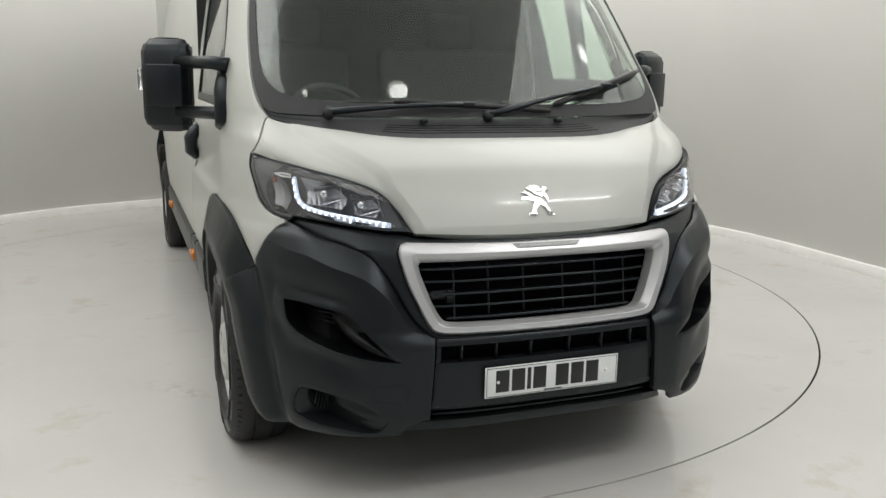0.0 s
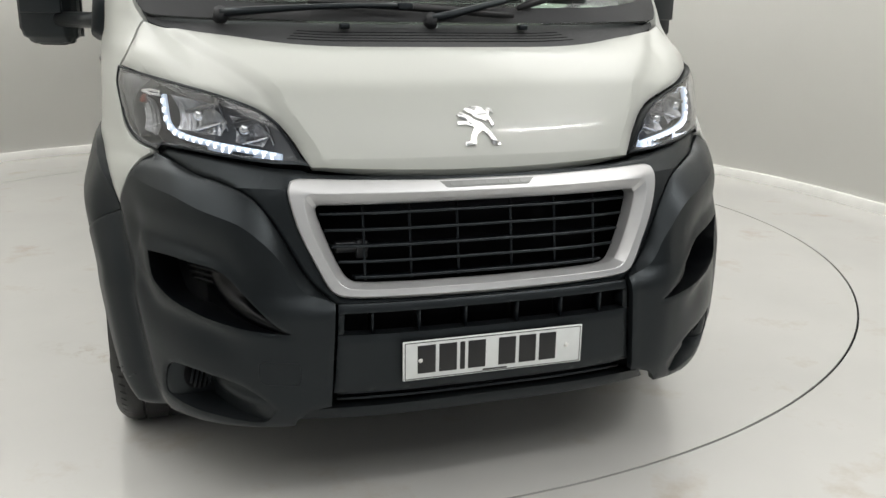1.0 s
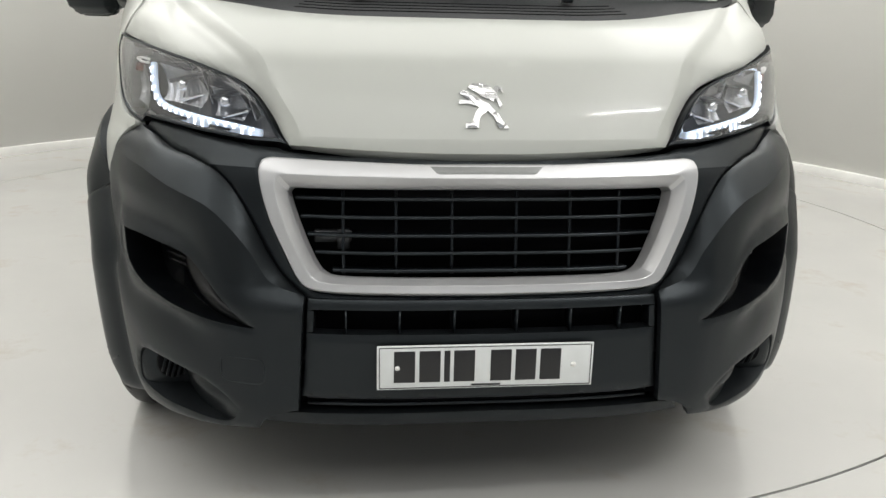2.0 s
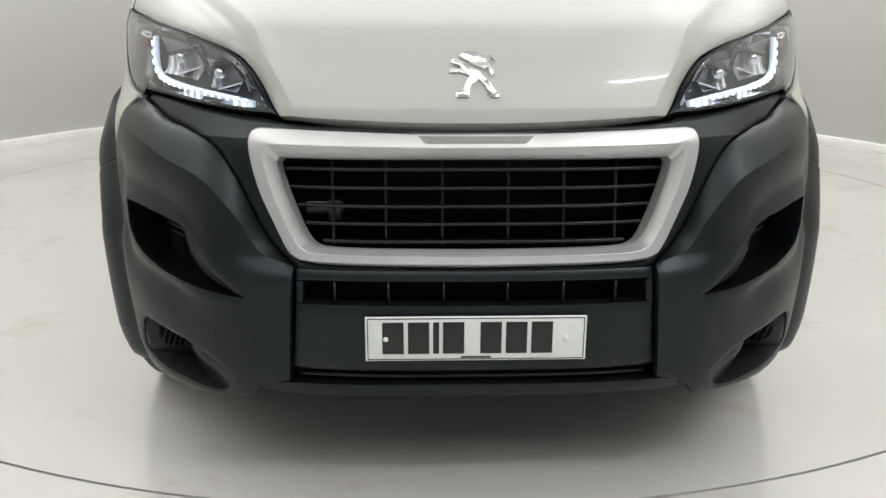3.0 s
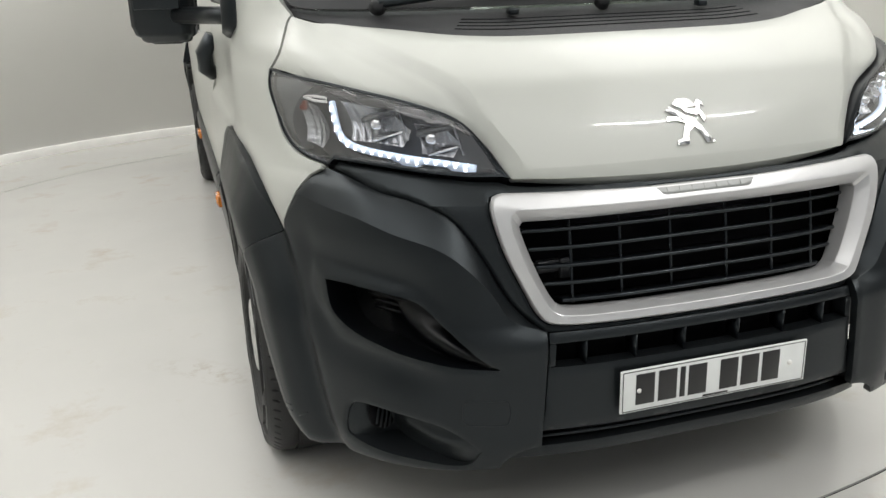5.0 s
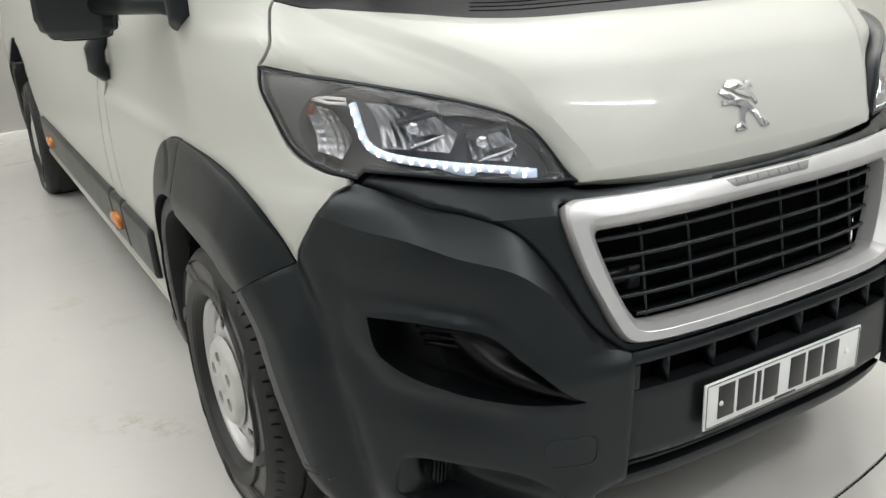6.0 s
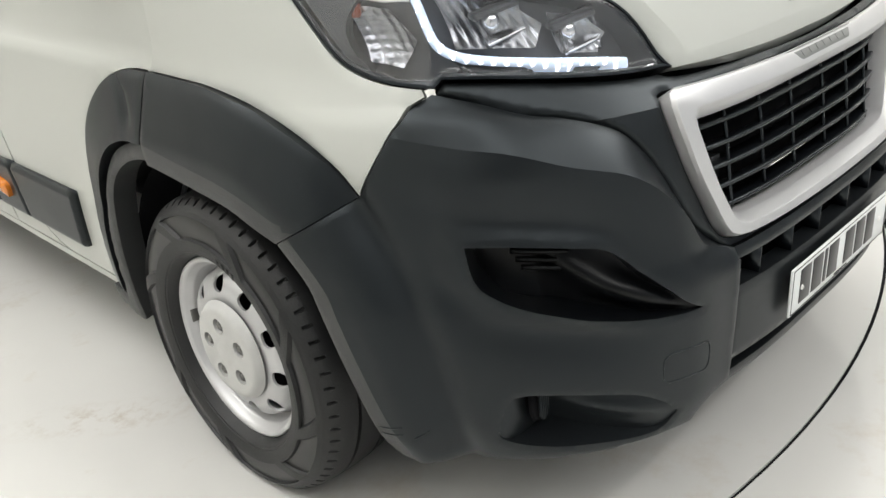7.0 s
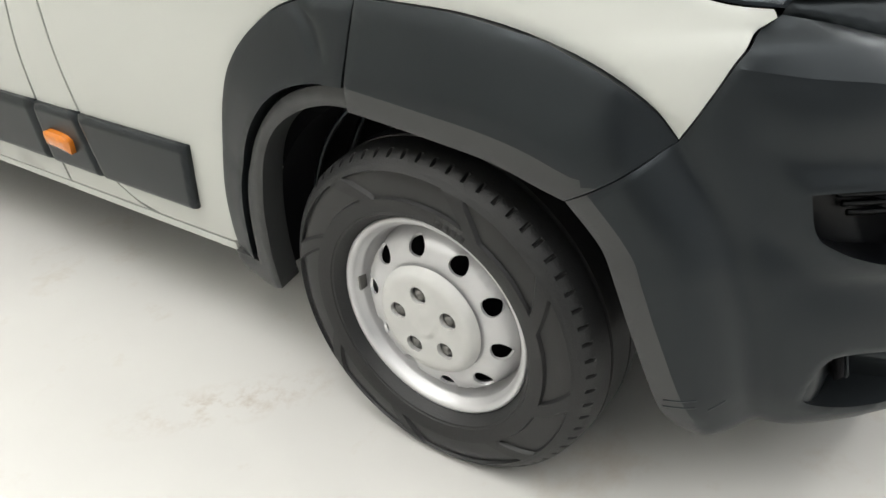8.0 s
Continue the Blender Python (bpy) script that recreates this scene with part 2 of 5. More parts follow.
def fill(loops, res, lines=()):
    """Points and triangles that fill an outline, less its holes."""
    pts, edges = [], []
    for lp in loops:
        i, n = len(pts), len(lp)
        pts.extend(lp)
        edges.extend((i + k, i + (k + 1) % n) for k in range(n))
    for ln in lines:
        ln = ln[inside(ln, loops[0]) & (gap_to(ln, loops[0]) > 0.002)]
        i = len(pts)
        pts.extend(ln)
        edges.extend((i + k, i + k + 1) for k in range(len(ln) - 1))
    lo, hi = loops[0].min(0), loops[0].max(0)
    gx, gz = np.meshgrid(np.arange(lo[0] + res / 2, hi[0], res), np.arange(lo[1] + res / 2, hi[1], res))
    g = np.stack([gx.ravel(), gz.ravel()], 1)
    keep = inside(g, loops[0])
    for h in loops[1:]:
        keep &= ~inside(g, h)
    g = g[keep]
    near = np.full(len(g), 9.0)
    for lp in loops:
        near = np.minimum(near, gap_to(g, lp))
    for ln in lines:
        near = np.minimum(near, gap_to(g, ln, False))
    g = g[near > 0.5 * res]
    every = [Vector((float(a), float(b))) for a, b in pts] + [Vector((float(a), float(b))) for a, b in g]
    v, _, f, *_ = delaunay_2d_cdt(every, edges, [], 0, 1e-7)
    v = np.array([(q.x, q.y) for q in v])
    f = np.array([t for t in f if len(t) == 3])
    mid = v[f].mean(1)
    ok = inside(mid, loops[0])
    for h in loops[1:]:
        ok &= ~inside(mid, h)
    return v, f[ok]


def sheet(loops, res, place, depth=0.02, back=False, flipped=False, lines=(), band=None):
    """A bmesh over an outline: place(points) gives positions and outward normals; the rim is turned in by depth."""
    v, f = fill(loops, res, lines)
    pos, nor = place(v)
    bm = bmesh.new()
    top = [bm.verts.new(p) for p in pos.tolist()]
    low = {}

    def under(i):
        if i not in low:
            low[i] = bm.verts.new((pos[i] - nor[i] * depth).tolist())
        return low[i]

    count = {}
    # Faces inside the band take the second, paler material.
    lit_faces = inside(v[f].mean(1), band) if band is not None else np.zeros(len(f), bool)
    for (a, b, c), rough in zip(f.tolist(), lit_faces.tolist()):
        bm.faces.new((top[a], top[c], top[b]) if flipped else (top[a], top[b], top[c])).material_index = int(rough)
        for e in ((a, b), (b, c), (c, a)):
            count[tuple(sorted(e))] = (*count.get(tuple(sorted(e)), ()), e)
        if back:
            t = (under(a), under(b), under(c))
            bm.faces.new(t if flipped else t[::-1])
    # Edges along the given lines are creases.
    on_line = {(round(float(a), 5), round(float(b), 5)) for ln in lines for a, b in ln}
    marked = [(round(float(a), 5), round(float(b), 5)) in on_line for a, b in v] if on_line else []
    for a, b in count if on_line else ():
        if marked[a] and marked[b]:
            bm.edges.get((top[a], top[b])).smooth = False
    if depth:
        for uses in count.values():
            if len(uses) == 1:
                a, b = uses[0]
                q = (top[b], top[a], under(a), under(b))
                bm.faces.new(q[::-1] if flipped else q)
                bm.edges.get((top[a], top[b])).smooth = False
    return bm


def box(bm, x, y, z, sx, sy, sz, bevel=0.0, turn=None):
    """A bevelled block about a point."""
    made = bmesh.ops.create_cube(bm, size=1)["verts"]
    m = Matrix.Translation((x, y, z)) @ (turn or Matrix()) @ Matrix.Diagonal((sx, sy, sz, 1))
    bmesh.ops.transform(bm, matrix=m, verts=made)
    if bevel:
        edges = list({e for q in made for e in q.link_edges})
        bmesh.ops.bevel(bm, geom=edges, offset=bevel, segments=2, affect="EDGES", profile=0.5)
    return bm


def block(*args, **more):
    return box(bmesh.new(), *args, **more)


def tube(points, radius, sides=8, flat=1.0):
    """A rounded bar along a path in space; radius may change along it."""
    p = [Vector(q) for q in points]
    radii = radius if isinstance(radius, (list, tuple)) else [radius] * len(p)
    bm = bmesh.new()
    rings = []
    for i, q in enumerate(p):
        d = (p[min(i + 1, len(p) - 1)] - p[max(i - 1, 0)]).normalized()
        side = d.cross(Vector((0, 0, 1)))
        side = side.normalized() if side.length > 1e-4 else Vector((1, 0, 0))
        up = side.cross(d)
        rings.append([bm.verts.new(q + (side * math.cos(k) + up * math.sin(k) * flat) * radii[i]) for k in np.linspace(0, 2 * math.pi, sides, endpoint=False)])
    for a, b in zip(rings, rings[1:]):
        for k in range(sides):
            bm.faces.new((a[k], a[(k + 1) % sides], b[(k + 1) % sides], b[k]))
    bm.faces.new(rings[0][::-1])
    bm.faces.new(rings[-1])
    bmesh.ops.recalc_face_normals(bm, faces=bm.faces)
    return bm


def lathe(profile, segments=72, out=-1):
    """A body turned about the x axis: profile rows of (x, radius)."""
    bm = bmesh.new()
    rings = [[bm.verts.new((x, r * math.cos(a), r * math.sin(a))) for a in np.linspace(0, 2 * math.pi, segments, endpoint=False)] for x, r in profile]
    for a, b in zip(rings, rings[1:]):
        for k in range(segments):
            bm.faces.new((a[k], a[(k + 1) % segments], b[(k + 1) % segments], b[k]))
    bmesh.ops.recalc_face_normals(bm, faces=bm.faces)
    return bm


def circle(x, y, r, n=20):
    a = np.linspace(0, 2 * math.pi, n, endpoint=False)
    return np.stack([x + r * np.cos(a), y + r * np.sin(a)], 1)


# ---- the skin of the van ----
# The nose's depth and the half width by height; in plan the front is a superellipse that runs into straight sides.
NOSE = keyed((0.15, 0.16), (0.2, 0.10), (0.25, 0.06), (0.31, 0.03), (0.38, 0.018), (0.60, 0.022), (0.66, 0.042), (0.88, 0.080), (0.945, 0.107), (0.973, 0.143), (1.0, 0.155), (1.05, 0.168), (1.1, 0.19), (1.15, 0.225), (1.2, 0.295), (1.25, 0.405), (1.29, 0.535), (1.335, 0.637), (1.36, 0.656), (1.5, 0.765), (1.9, 1.083), (2.25, 1.42), (2.5, 2.0))
WIDE = keyed((0.15, 0.93), (0.25, 0.97), (0.4, 0.995), (0.6, 1.01), (0.8, 1.02), (0.97, 1.018), (1.04, 1.006), (1.2, 1.0), (1.35, 0.985), (1.6, 0.95), (2.0, 0.88), (2.45, 0.78))
POWER = keyed((0.2, 3.3), (0.9, 3.4), (1.0, 3.5), (1.1, 3.9), (1.2, 4.7), (1.28, 6.2), (1.335, 8.0), (1.6, 6.5), (2.0, 5.5), (2.5, 5.0))
CORNER = keyed((0.2, 0.8), (1.1, 0.8), (1.2, 0.75), (1.28, 0.58), (1.335, 0.46), (1.5, 0.36), (2.5, 0.36))
ANGLES = np.linspace(0, math.pi / 2, 400)
RUN = np.concatenate([[0], np.cumsum(np.hypot(np.diff(1.015 * np.sin(ANGLES) ** (2 / 3.2)), np.diff(0.8 * (1 - np.cos(ANGLES)))))])
SIDE = float(RUN[-1])


def skin(s, z):
    """The place on the skin at s metres round from the middle and z metres up."""
    t = np.abs(s)
    a = np.interp(t, RUN, ANGLES)
    return np.stack([np.sign(s) * WIDE(z) * np.sin(a) ** (2 / POWER(z)), NOSE(z) + CORNER(z) * (1 - np.cos(a)) + np.maximum(t - SIDE, 0), z + 0 * t], -1)


def skin_normal(s, z):
    e = 0.004
    d = np.cross(skin(s + e, z) - skin(s - e, z), skin(s, z + e) - skin(s, z - e))
    return d / np.maximum(np.linalg.norm(d, axis=-1, keepdims=True), 1e-9)


def X(x, z, proud=0.0):
    """Skin coordinates of the point at x and z, on a surface that stands proud of the skin."""
    a = math.asin(min(abs(x) / (float(WIDE(z)) + proud), 1) ** (float(POWER(z)) / 2))
    return (math.copysign(float(np.interp(a, ANGLES, RUN)), x), z)


def Y(y, z, proud=0.0):
    """Skin coordinates of the point at y and z, on the side."""
    q, c = y - float(NOSE(z)) + proud, float(CORNER(z)) + proud
    return (SIDE + q - c, z) if q > c else (float(np.interp(math.acos(1 - max(q, 0) / c), ANGLES, RUN)), z)


def flank_curve(rows, step=0.02):
    """A curve on the flank through rows of (y, z) or (y, z, proud), as skin coordinates."""
    p = np.array([q[:2] for q in rows], float)
    c = curve(p, step)
    t, u = [np.concatenate([[0], np.cumsum(np.hypot(*np.diff(q, axis=0).T))]) for q in (p, c)]
    proud = np.interp(u / u[-1], t / t[-1], [q[2] if len(q) > 2 else 0.0 for q in rows])
    return np.array([Y(float(y), float(z), float(o)) for (y, z), o in zip(c, proud)])


def panel(name, loops, material, parent, side=1, res=0.025, off=0.0, relief=None, depth=0.025, rim=0.004, back=False, label="", lines=(), sharp=0.0, band=None, shift=None):
    """A body panel that follows the skin, moved along y by shift. side -1 mirrors it to the other flank."""
    def place(v):
        s, z = v[:, 0], v[:, 1]
        o = np.full(len(v), off)
        if relief is not None:
            o = o + relief(v)
        if rim:
            d = np.full(len(v), 9.0)
            for lp in loops:
                d = np.minimum(d, gap_to(v, lp))
            o = o - rim * (1 - np.sqrt(np.clip(1 - (1 - np.clip(d / rim, 0, 1)) ** 2, 0, 1)))
        n = skin_normal(s, z)
        p = skin(s, z) + n * o[:, None]
        if shift is not None:
            p[:, 1] += shift(v)
        k = np.array((side, 1, 1))
        return p * k, n * k

    bm = sheet(loops, res, place, depth, back, side < 0, lines, band)
    if sharp:
        for e in bm.edges:
            if e.calc_face_angle(0) > sharp:
                e.smooth = False
    ob = part(name, bm, material, parent, label)
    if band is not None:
        ob.data.materials.append(LIT_LIP)
    return ob


def on_skin(s, z, off=0.0, side=1):
    s, z = np.array([float(s)]), np.array([float(z)])
    p = (skin(s, z) + skin_normal(s, z) * off)[0]
    return Vector((side * p[0], p[1], p[2]))


# ---- the studio ----
CENTRE_Y, BAY, TURN_R, TURN_X, TURN_Y = 3.15, 4.06, 3.119, -0.042, 3.136


def cove(offset, steps=64):
    """The plan line of the U-shaped bay, moved inwards by offset."""
    r = BAY - offset
    # The unseen straight ends are lengthened to lighten the van's sides.
    pts = [(r, -1.6)] + [(r * math.cos(a), CENTRE_Y + r * math.sin(a)) for a in np.linspace(0, math.pi, steps)] + [(-r, -1.6)]
    return pts


def upright(line, z0, z1, thick_line=None):
    """A wall along a plan line, with a second face on thick_line."""
    bm = bmesh.new()
    rows = [[bm.verts.new((x, y, z)) for x, y in line] for z in (z0, z1)]
    for i in range(len(line) - 1):
        bm.faces.new((rows[0][i], rows[1][i], rows[1][i + 1], rows[0][i + 1]))
    if thick_line:
        other = [[bm.verts.new((x, y, z)) for x, y in thick_line] for z in (z0, z1)]
        for i in range(len(line) - 1):
            bm.faces.new((other[0][i], other[0][i + 1], other[1][i + 1], other[1][i]))
            bm.faces.new((rows[1][i], other[1][i], other[1][i + 1], rows[1][i + 1]))
            bm.faces.new((rows[0][i], rows[0][i + 1], other[0][i + 1], other[0][i]))
    return bm


def disc(z, r0, r1, x, y, steps=160):
    bm = bmesh.new()
    ring = []
    for r in (r0, r1):
        ring.append([bm.verts.new((x + r * math.cos(a), y + r * math.sin(a), z)) for a in np.linspace(0, 2 * math.pi, steps, endpoint=False)] if r else [bm.verts.new((x, y, z))])
    for k in range(steps):
        j = (k + 1) % steps
        if r0:
            bm.faces.new((ring[0][k], ring[1][k], ring[1][j], ring[0][j]))
        else:
            bm.faces.new((ring[0][0], ring[1][k], ring[1][j]))
    return bm


def studio():
    # The floor round the turntable: an outline with a round hole, then a black ring in the gap and the turntable
    # itself.
    outer = np.array([(-6.6, -7.4), (6.6, -7.4), (6.6, 7.6), (-6.6, 7.6)])
    hole = circle(TURN_X, TURN_Y, TURN_R + 0.005, 200)

    def flat(v):
        return np.column_stack([v, np.zeros(len(v))]), np.tile((0.0, 0.0, 1.0), (len(v), 1))

    tagged(part("floor", sheet([loop(curve(outer[[0, 1]], 0.5), curve(outer[[1, 2]], 0.5), curve(outer[[2, 3]], 0.5), curve(outer[[3, 0]], 0.5)), hole], 0.5, flat, depth=0.03), FLOOR, smooth=False),
           "pale glossy resin studio floor with faint scuffs", "floor", kind="structure")
    pit = disc(-0.007, TURN_R - 0.03, TURN_R + 0.03, TURN_X, TURN_Y)
    tagged(part("turntable_gap", pit, DARK, smooth=False), "dark narrow gap round the flush turntable", "floor gap", kind="structure")
    deck = sheet([circle(TURN_X, TURN_Y, TURN_R - 0.005, 200)], 0.4, flat, depth=0.025)
    tagged(part("turntable_floor", deck, FLOOR, smooth=False), "pale glossy round turntable set flush in floor", "floor", kind="structure")
    tagged(part("wall_cove", upright(cove(0), 0.0, 6.0, cove(-0.15)), WALL), "smooth off-white curved studio wall", "wall", kind="structure")
    # An unseen hall closes the bay's open end; its greys shape the van's reflections.
    front = upright([(-6.4, -7.2), (6.4, -7.2)], 0.0, 6.0, [(-6.4, -7.35), (6.4, -7.35)])
    tagged(part("unseen_front_wall", front, NEAR, smooth=False), "unseen pale grey wall facing the bay, added to bounce light", "wall", kind="structure")
    for name, k in (("unseen_west_wall", -1), ("unseen_east_wall", 1)):
        line = [(k * 4.215, -1.6), (k * 6.4, -1.6), (k * 6.4, -7.2)]
        back = [(k * 4.215, -1.45), (k * 6.55, -1.45), (k * 6.55, -7.35)]
        tagged(part(name, upright(line[::k], 0.0, 6.0, back[::k]), FAR, smooth=False), "unseen dark blue-grey wall beside the bay, added for dark reflections", "wall", kind="structure")
    tagged(part("ceiling", block(0, 0.05, 6.08, 13.2, 15.0, 0.15), CEIL, smooth=False), "plain grey studio ceiling", "ceiling", kind="structure")
    # A low skirting with a rounded top.
    bm = bmesh.new()
    rows = [[bm.verts.new((x, y, z)) for x, y in cove(d, 96)] for d, z in ((0.022, 0.0), (0.022, 0.07), (0.016, 0.078), (0.0, 0.08))]
    for a, b in zip(rows, rows[1:]):
        for i in range(len(a) - 1):
            bm.faces.new((a[i], b[i], b[i + 1], a[i + 1]))
    tagged(part("baseboard", bm, TRIM), "low white painted skirting along curved wall", "skirting", kind="structure")


studio()


def ceiling_lamp():
    """A round ceiling lamp: finned housing, ring and glowing lens."""
    light = tagged(new("ceiling_light"), "round white ceiling light, switched on", "ceiling light", "round ceiling lights")
    bm = bmesh.new()
    bmesh.ops.create_cone(bm, cap_ends=True, segments=40, radius1=0.125, radius2=0.08, depth=0.09, matrix=Matrix.Translation((0, 0, -0.05)))
    part("housing", bm, TRIM, light)
    bm = bmesh.new()
    bmesh.ops.create_cone(bm, cap_ends=True, segments=40, radius1=0.10, radius2=0.105, depth=0.02, matrix=Matrix.Translation((0, 0, -0.105)))
    part("rod", tube([(0, 0, -0.02), (0, 0, 0.66)], 0.008, 8), TRIM, light)
    part("lens", bm, shining("lamp_lens", (1.0, 0.98, 0.94), 3.0), light)
    return light


lamp_thing = ceiling_lamp()
lamp_thing.location = (*LAMPS[0], 5.35)
for lamp_x, lamp_y in LAMPS[1:]:
    copy_thing(lamp_thing, pose(lamp_x, lamp_y, 5.35))


def hung_tube():
    """A linear light on two rods under the ceiling."""
    light = tagged(new("hanging_light"), "slim white linear light hung on two rods, switched on", "hanging light")
    light.matrix_world = pose(3.1, -2.88, 5.15, 0, 0, 3)
    part("housing", block(0, 0, -0.01, 2.16, 0.09, 0.05, bevel=0.01), TRIM, light)
    part("diffuser", block(0, 0, -0.04, 2.10, 0.07, 0.02, bevel=0.006), shining("tube_diffuser", (1.0, 0.98, 0.94), 36.0), light)
    for x in (-0.8, 0.8):
        part("rod", tube([(x, 0, 0.0), (x, 0, 0.86)], 0.006, 8), TRIM, light)


hung_tube()


# ---- the van ----
van = tagged(new("van"), "white panel van with dark grey plastic bumper, parked on the turntable", "van")
van.empty_display_size = 0.3

# Main outlines on one half of the skin, from the middle outwards.
BONNET_LOW = curve([X(0.0, 0.960), X(0.13, 0.961), X(0.38, 0.970), X(0.463, 0.9755)])
LAMP_TOP = curve([X(0.463, 0.973), X(0.489, 1.008), X(0.513, 1.048), X(0.541, 1.086), X(0.583, 1.118), X(0.662, 1.147), X(0.742, 1.168), X(0.83, 1.188), X(0.895, 1.199), X(0.93, 1.208)])
BONNET_SIDE = curve([X(0.93, 1.208), X(0.914, 1.235), X(0.887, 1.284), X(0.857, 1.334)])
BONNET_BACK = curve([X(0.857, 1.334), X(0.73, 1.311), X(0.62, 1.298), X(0.50, 1.283), X(0.354, 1.274), X(0.0, 1.272)])
LAMP_LOW = curve([X(0.482, 0.976), X(0.56, 0.979), X(0.66, 0.990), X(0.755, 1.003), X(0.825, 1.010)])
LAMP_OUT = curve([X(0.838, 0.995), X(0.887, 1.011), X(0.916, 1.046), X(0.931, 1.112), X(0.938, 1.165), X(0.93, 1.208)])
FOLD = curve([X(0.425, 0.634), X(0.475, 0.674), X(0.512, 0.724), X(0.548, 0.793), X(0.585, 0.856), X(0.626, 0.904), X(0.69, 0.935), X(0.77, 0.962), X(0.842, 0.990)])
TIP_AT = (0.4835, 0.820, 0.018)
TIP = Y(*TIP_AT)
WING_EDGE = curve([X(0.842, 0.990), Y(0.4135, 0.962, 0.014), Y(0.424, 0.935, 0.018), Y(0.4425, 0.898, 0.018), Y(0.4625, 0.860, 0.018), TIP], 0.012)
ARCH_SEAM = flank_curve([TIP_AT, (0.635, 0.73, 0.02)])
ARCH_FRONT_LOW = flank_curve([(0.635, 0.73, 0.02), (0.571, 0.642, 0.035), (0.532, 0.514, 0.035), (0.497, 0.387, 0.035), (0.478, 0.33, 0.035), (0.450, 0.29, 0.035)])
ARCH_OUT = flank_curve([TIP_AT, (0.527, 0.868), (0.584, 0.911), (0.655, 0.946), (0.745, 0.973), (0.84, 0.990), (0.95, 0.995), (1.040, 0.995)])
ARCH_IN = flank_curve([(1.06, 0.802), (0.955, 0.793), (0.825, 0.779), (0.731, 0.762), (0.635, 0.73, 0.02)])
ARCH_LIP = flank_curve([(1.045, 0.851), (0.95, 0.842), (0.817, 0.828), (0.716, 0.809), (0.625, 0.775, 0.015)], 0.012)
ARCH_REAR_OUT = flank_curve([(1.040, 0.995), (1.14, 0.989), (1.240, 0.958), (1.330, 0.902), (1.397, 0.836), (1.440, 0.760), (1.478, 0.662), (1.522, 0.526), (1.538, 0.415), (1.540, 0.320)])
ARCH_REAR_MID = flank_curve([(1.474, 0.312), (1.458, 0.432), (1.436, 0.542), (1.39, 0.649), (1.326, 0.738), (1.245, 0.805), (1.15, 0.841), (1.06, 0.848)])
ARCH_REAR_IN = flank_curve([(1.413, 0.28), (1.403, 0.401), (1.381, 0.527), (1.339, 0.647), (1.283, 0.722), (1.207, 0.772), (1.13, 0.797), (1.06, 0.802)])
PILLAR_IN = curve([X(0.857, 1.334), X(0.885, 1.39), X(0.892, 1.5), X(0.878, 1.65), X(0.853, 1.8), X(0.81, 2.05)])
DOOR_EDGE = flank_curve([(1.053, 0.995), (1.03, 1.02), (1.031, 1.108), (1.032, 1.20), (1.035, 1.27), (1.065, 1.36), (1.115, 1.50), (1.20, 1.67), (1.35, 1.86), (1.60, 2.05)])


def inset(poly, amount):
    """An outline drawn in by a small gap, towards its own inside."""
    a, b = np.roll(poly, 1, 0), np.roll(poly, -1, 0)
    t = b - a
    n = np.stack([-t[:, 1], t[:, 0]], 1) / np.maximum(np.hypot(*t.T), 1e-9)[:, None]
    area = (poly[:, 0] * b[:, 1] - b[:, 0] * poly[:, 1]).sum()
    return poly + n * amount * (1 if area > 0 else -1)


def bonnet_front(v):
    """How far the bonnet's front leaves the skin: one gently rounded slope down to a band along the lower edge, which is turned in."""
    z = v[:, 1]
    up = z - 1.05
    face = np.where(z > 0.995, 0.1675 + 0.577 * up + up * up, 0.1388 - 0.38 * (0.995 - z))
    gap = face - NOSE(z)
    soft = 0.008 * ease((z - 1.10) / 0.05)
    return np.where(z < 1.10, gap, 0.5 * (gap + np.sqrt(gap * gap + soft * soft))) * (1 - ease((z - 1.24) / 0.05))


def bonnet():
    half = np.vstack([BONNET_LOW, LAMP_TOP[1:], BONNET_SIDE[1:], BONNET_BACK[1:]])
    whole = inset(loop(half, flip(half)), 0.003)
    edge = keyed((0.95, 0.425), (1.0, 0.433), (1.03, 0.446), (1.07, 0.472), (1.124, 0.503), (1.17, 0.525), (1.213, 0.58), (1.263, 0.67), (1.33, 0.8))

    def relief(v):
        x = np.abs(skin(v[:, 0], v[:, 1])[:, 0])
        d = x - edge(v[:, 1])
        d = (d + np.sqrt(d * d + 0.002 ** 2)) / 2
        drop = -0.021 * np.where(d < 0.05, d / 0.05 * 0.8, 0.8 + 0.2 * ease((d - 0.05) / 0.06))
        both = np.abs(v[:, :1] * (1, 0)) + v * (0, 1)
        drop = drop * ease(gap_to(both, BONNET_SIDE, False) / 0.16)
        return drop

    shoulder = curve([X(float(edge(z)), z) for z in np.linspace(1.0, 1.19, 12)], 0.012)
    band = curve([X(-0.42, 0.995), X(-0.2, 0.993), X(0.2, 0.993), X(0.42, 0.995)], 0.012)
    return panel("bonnet", [whole], WHITE, van, res=0.013, relief=relief, shift=bonnet_front, lines=[band, shoulder, flip(shoulder)], rim=0.004, depth=0.03, label="white bonnet with creased shoulders")


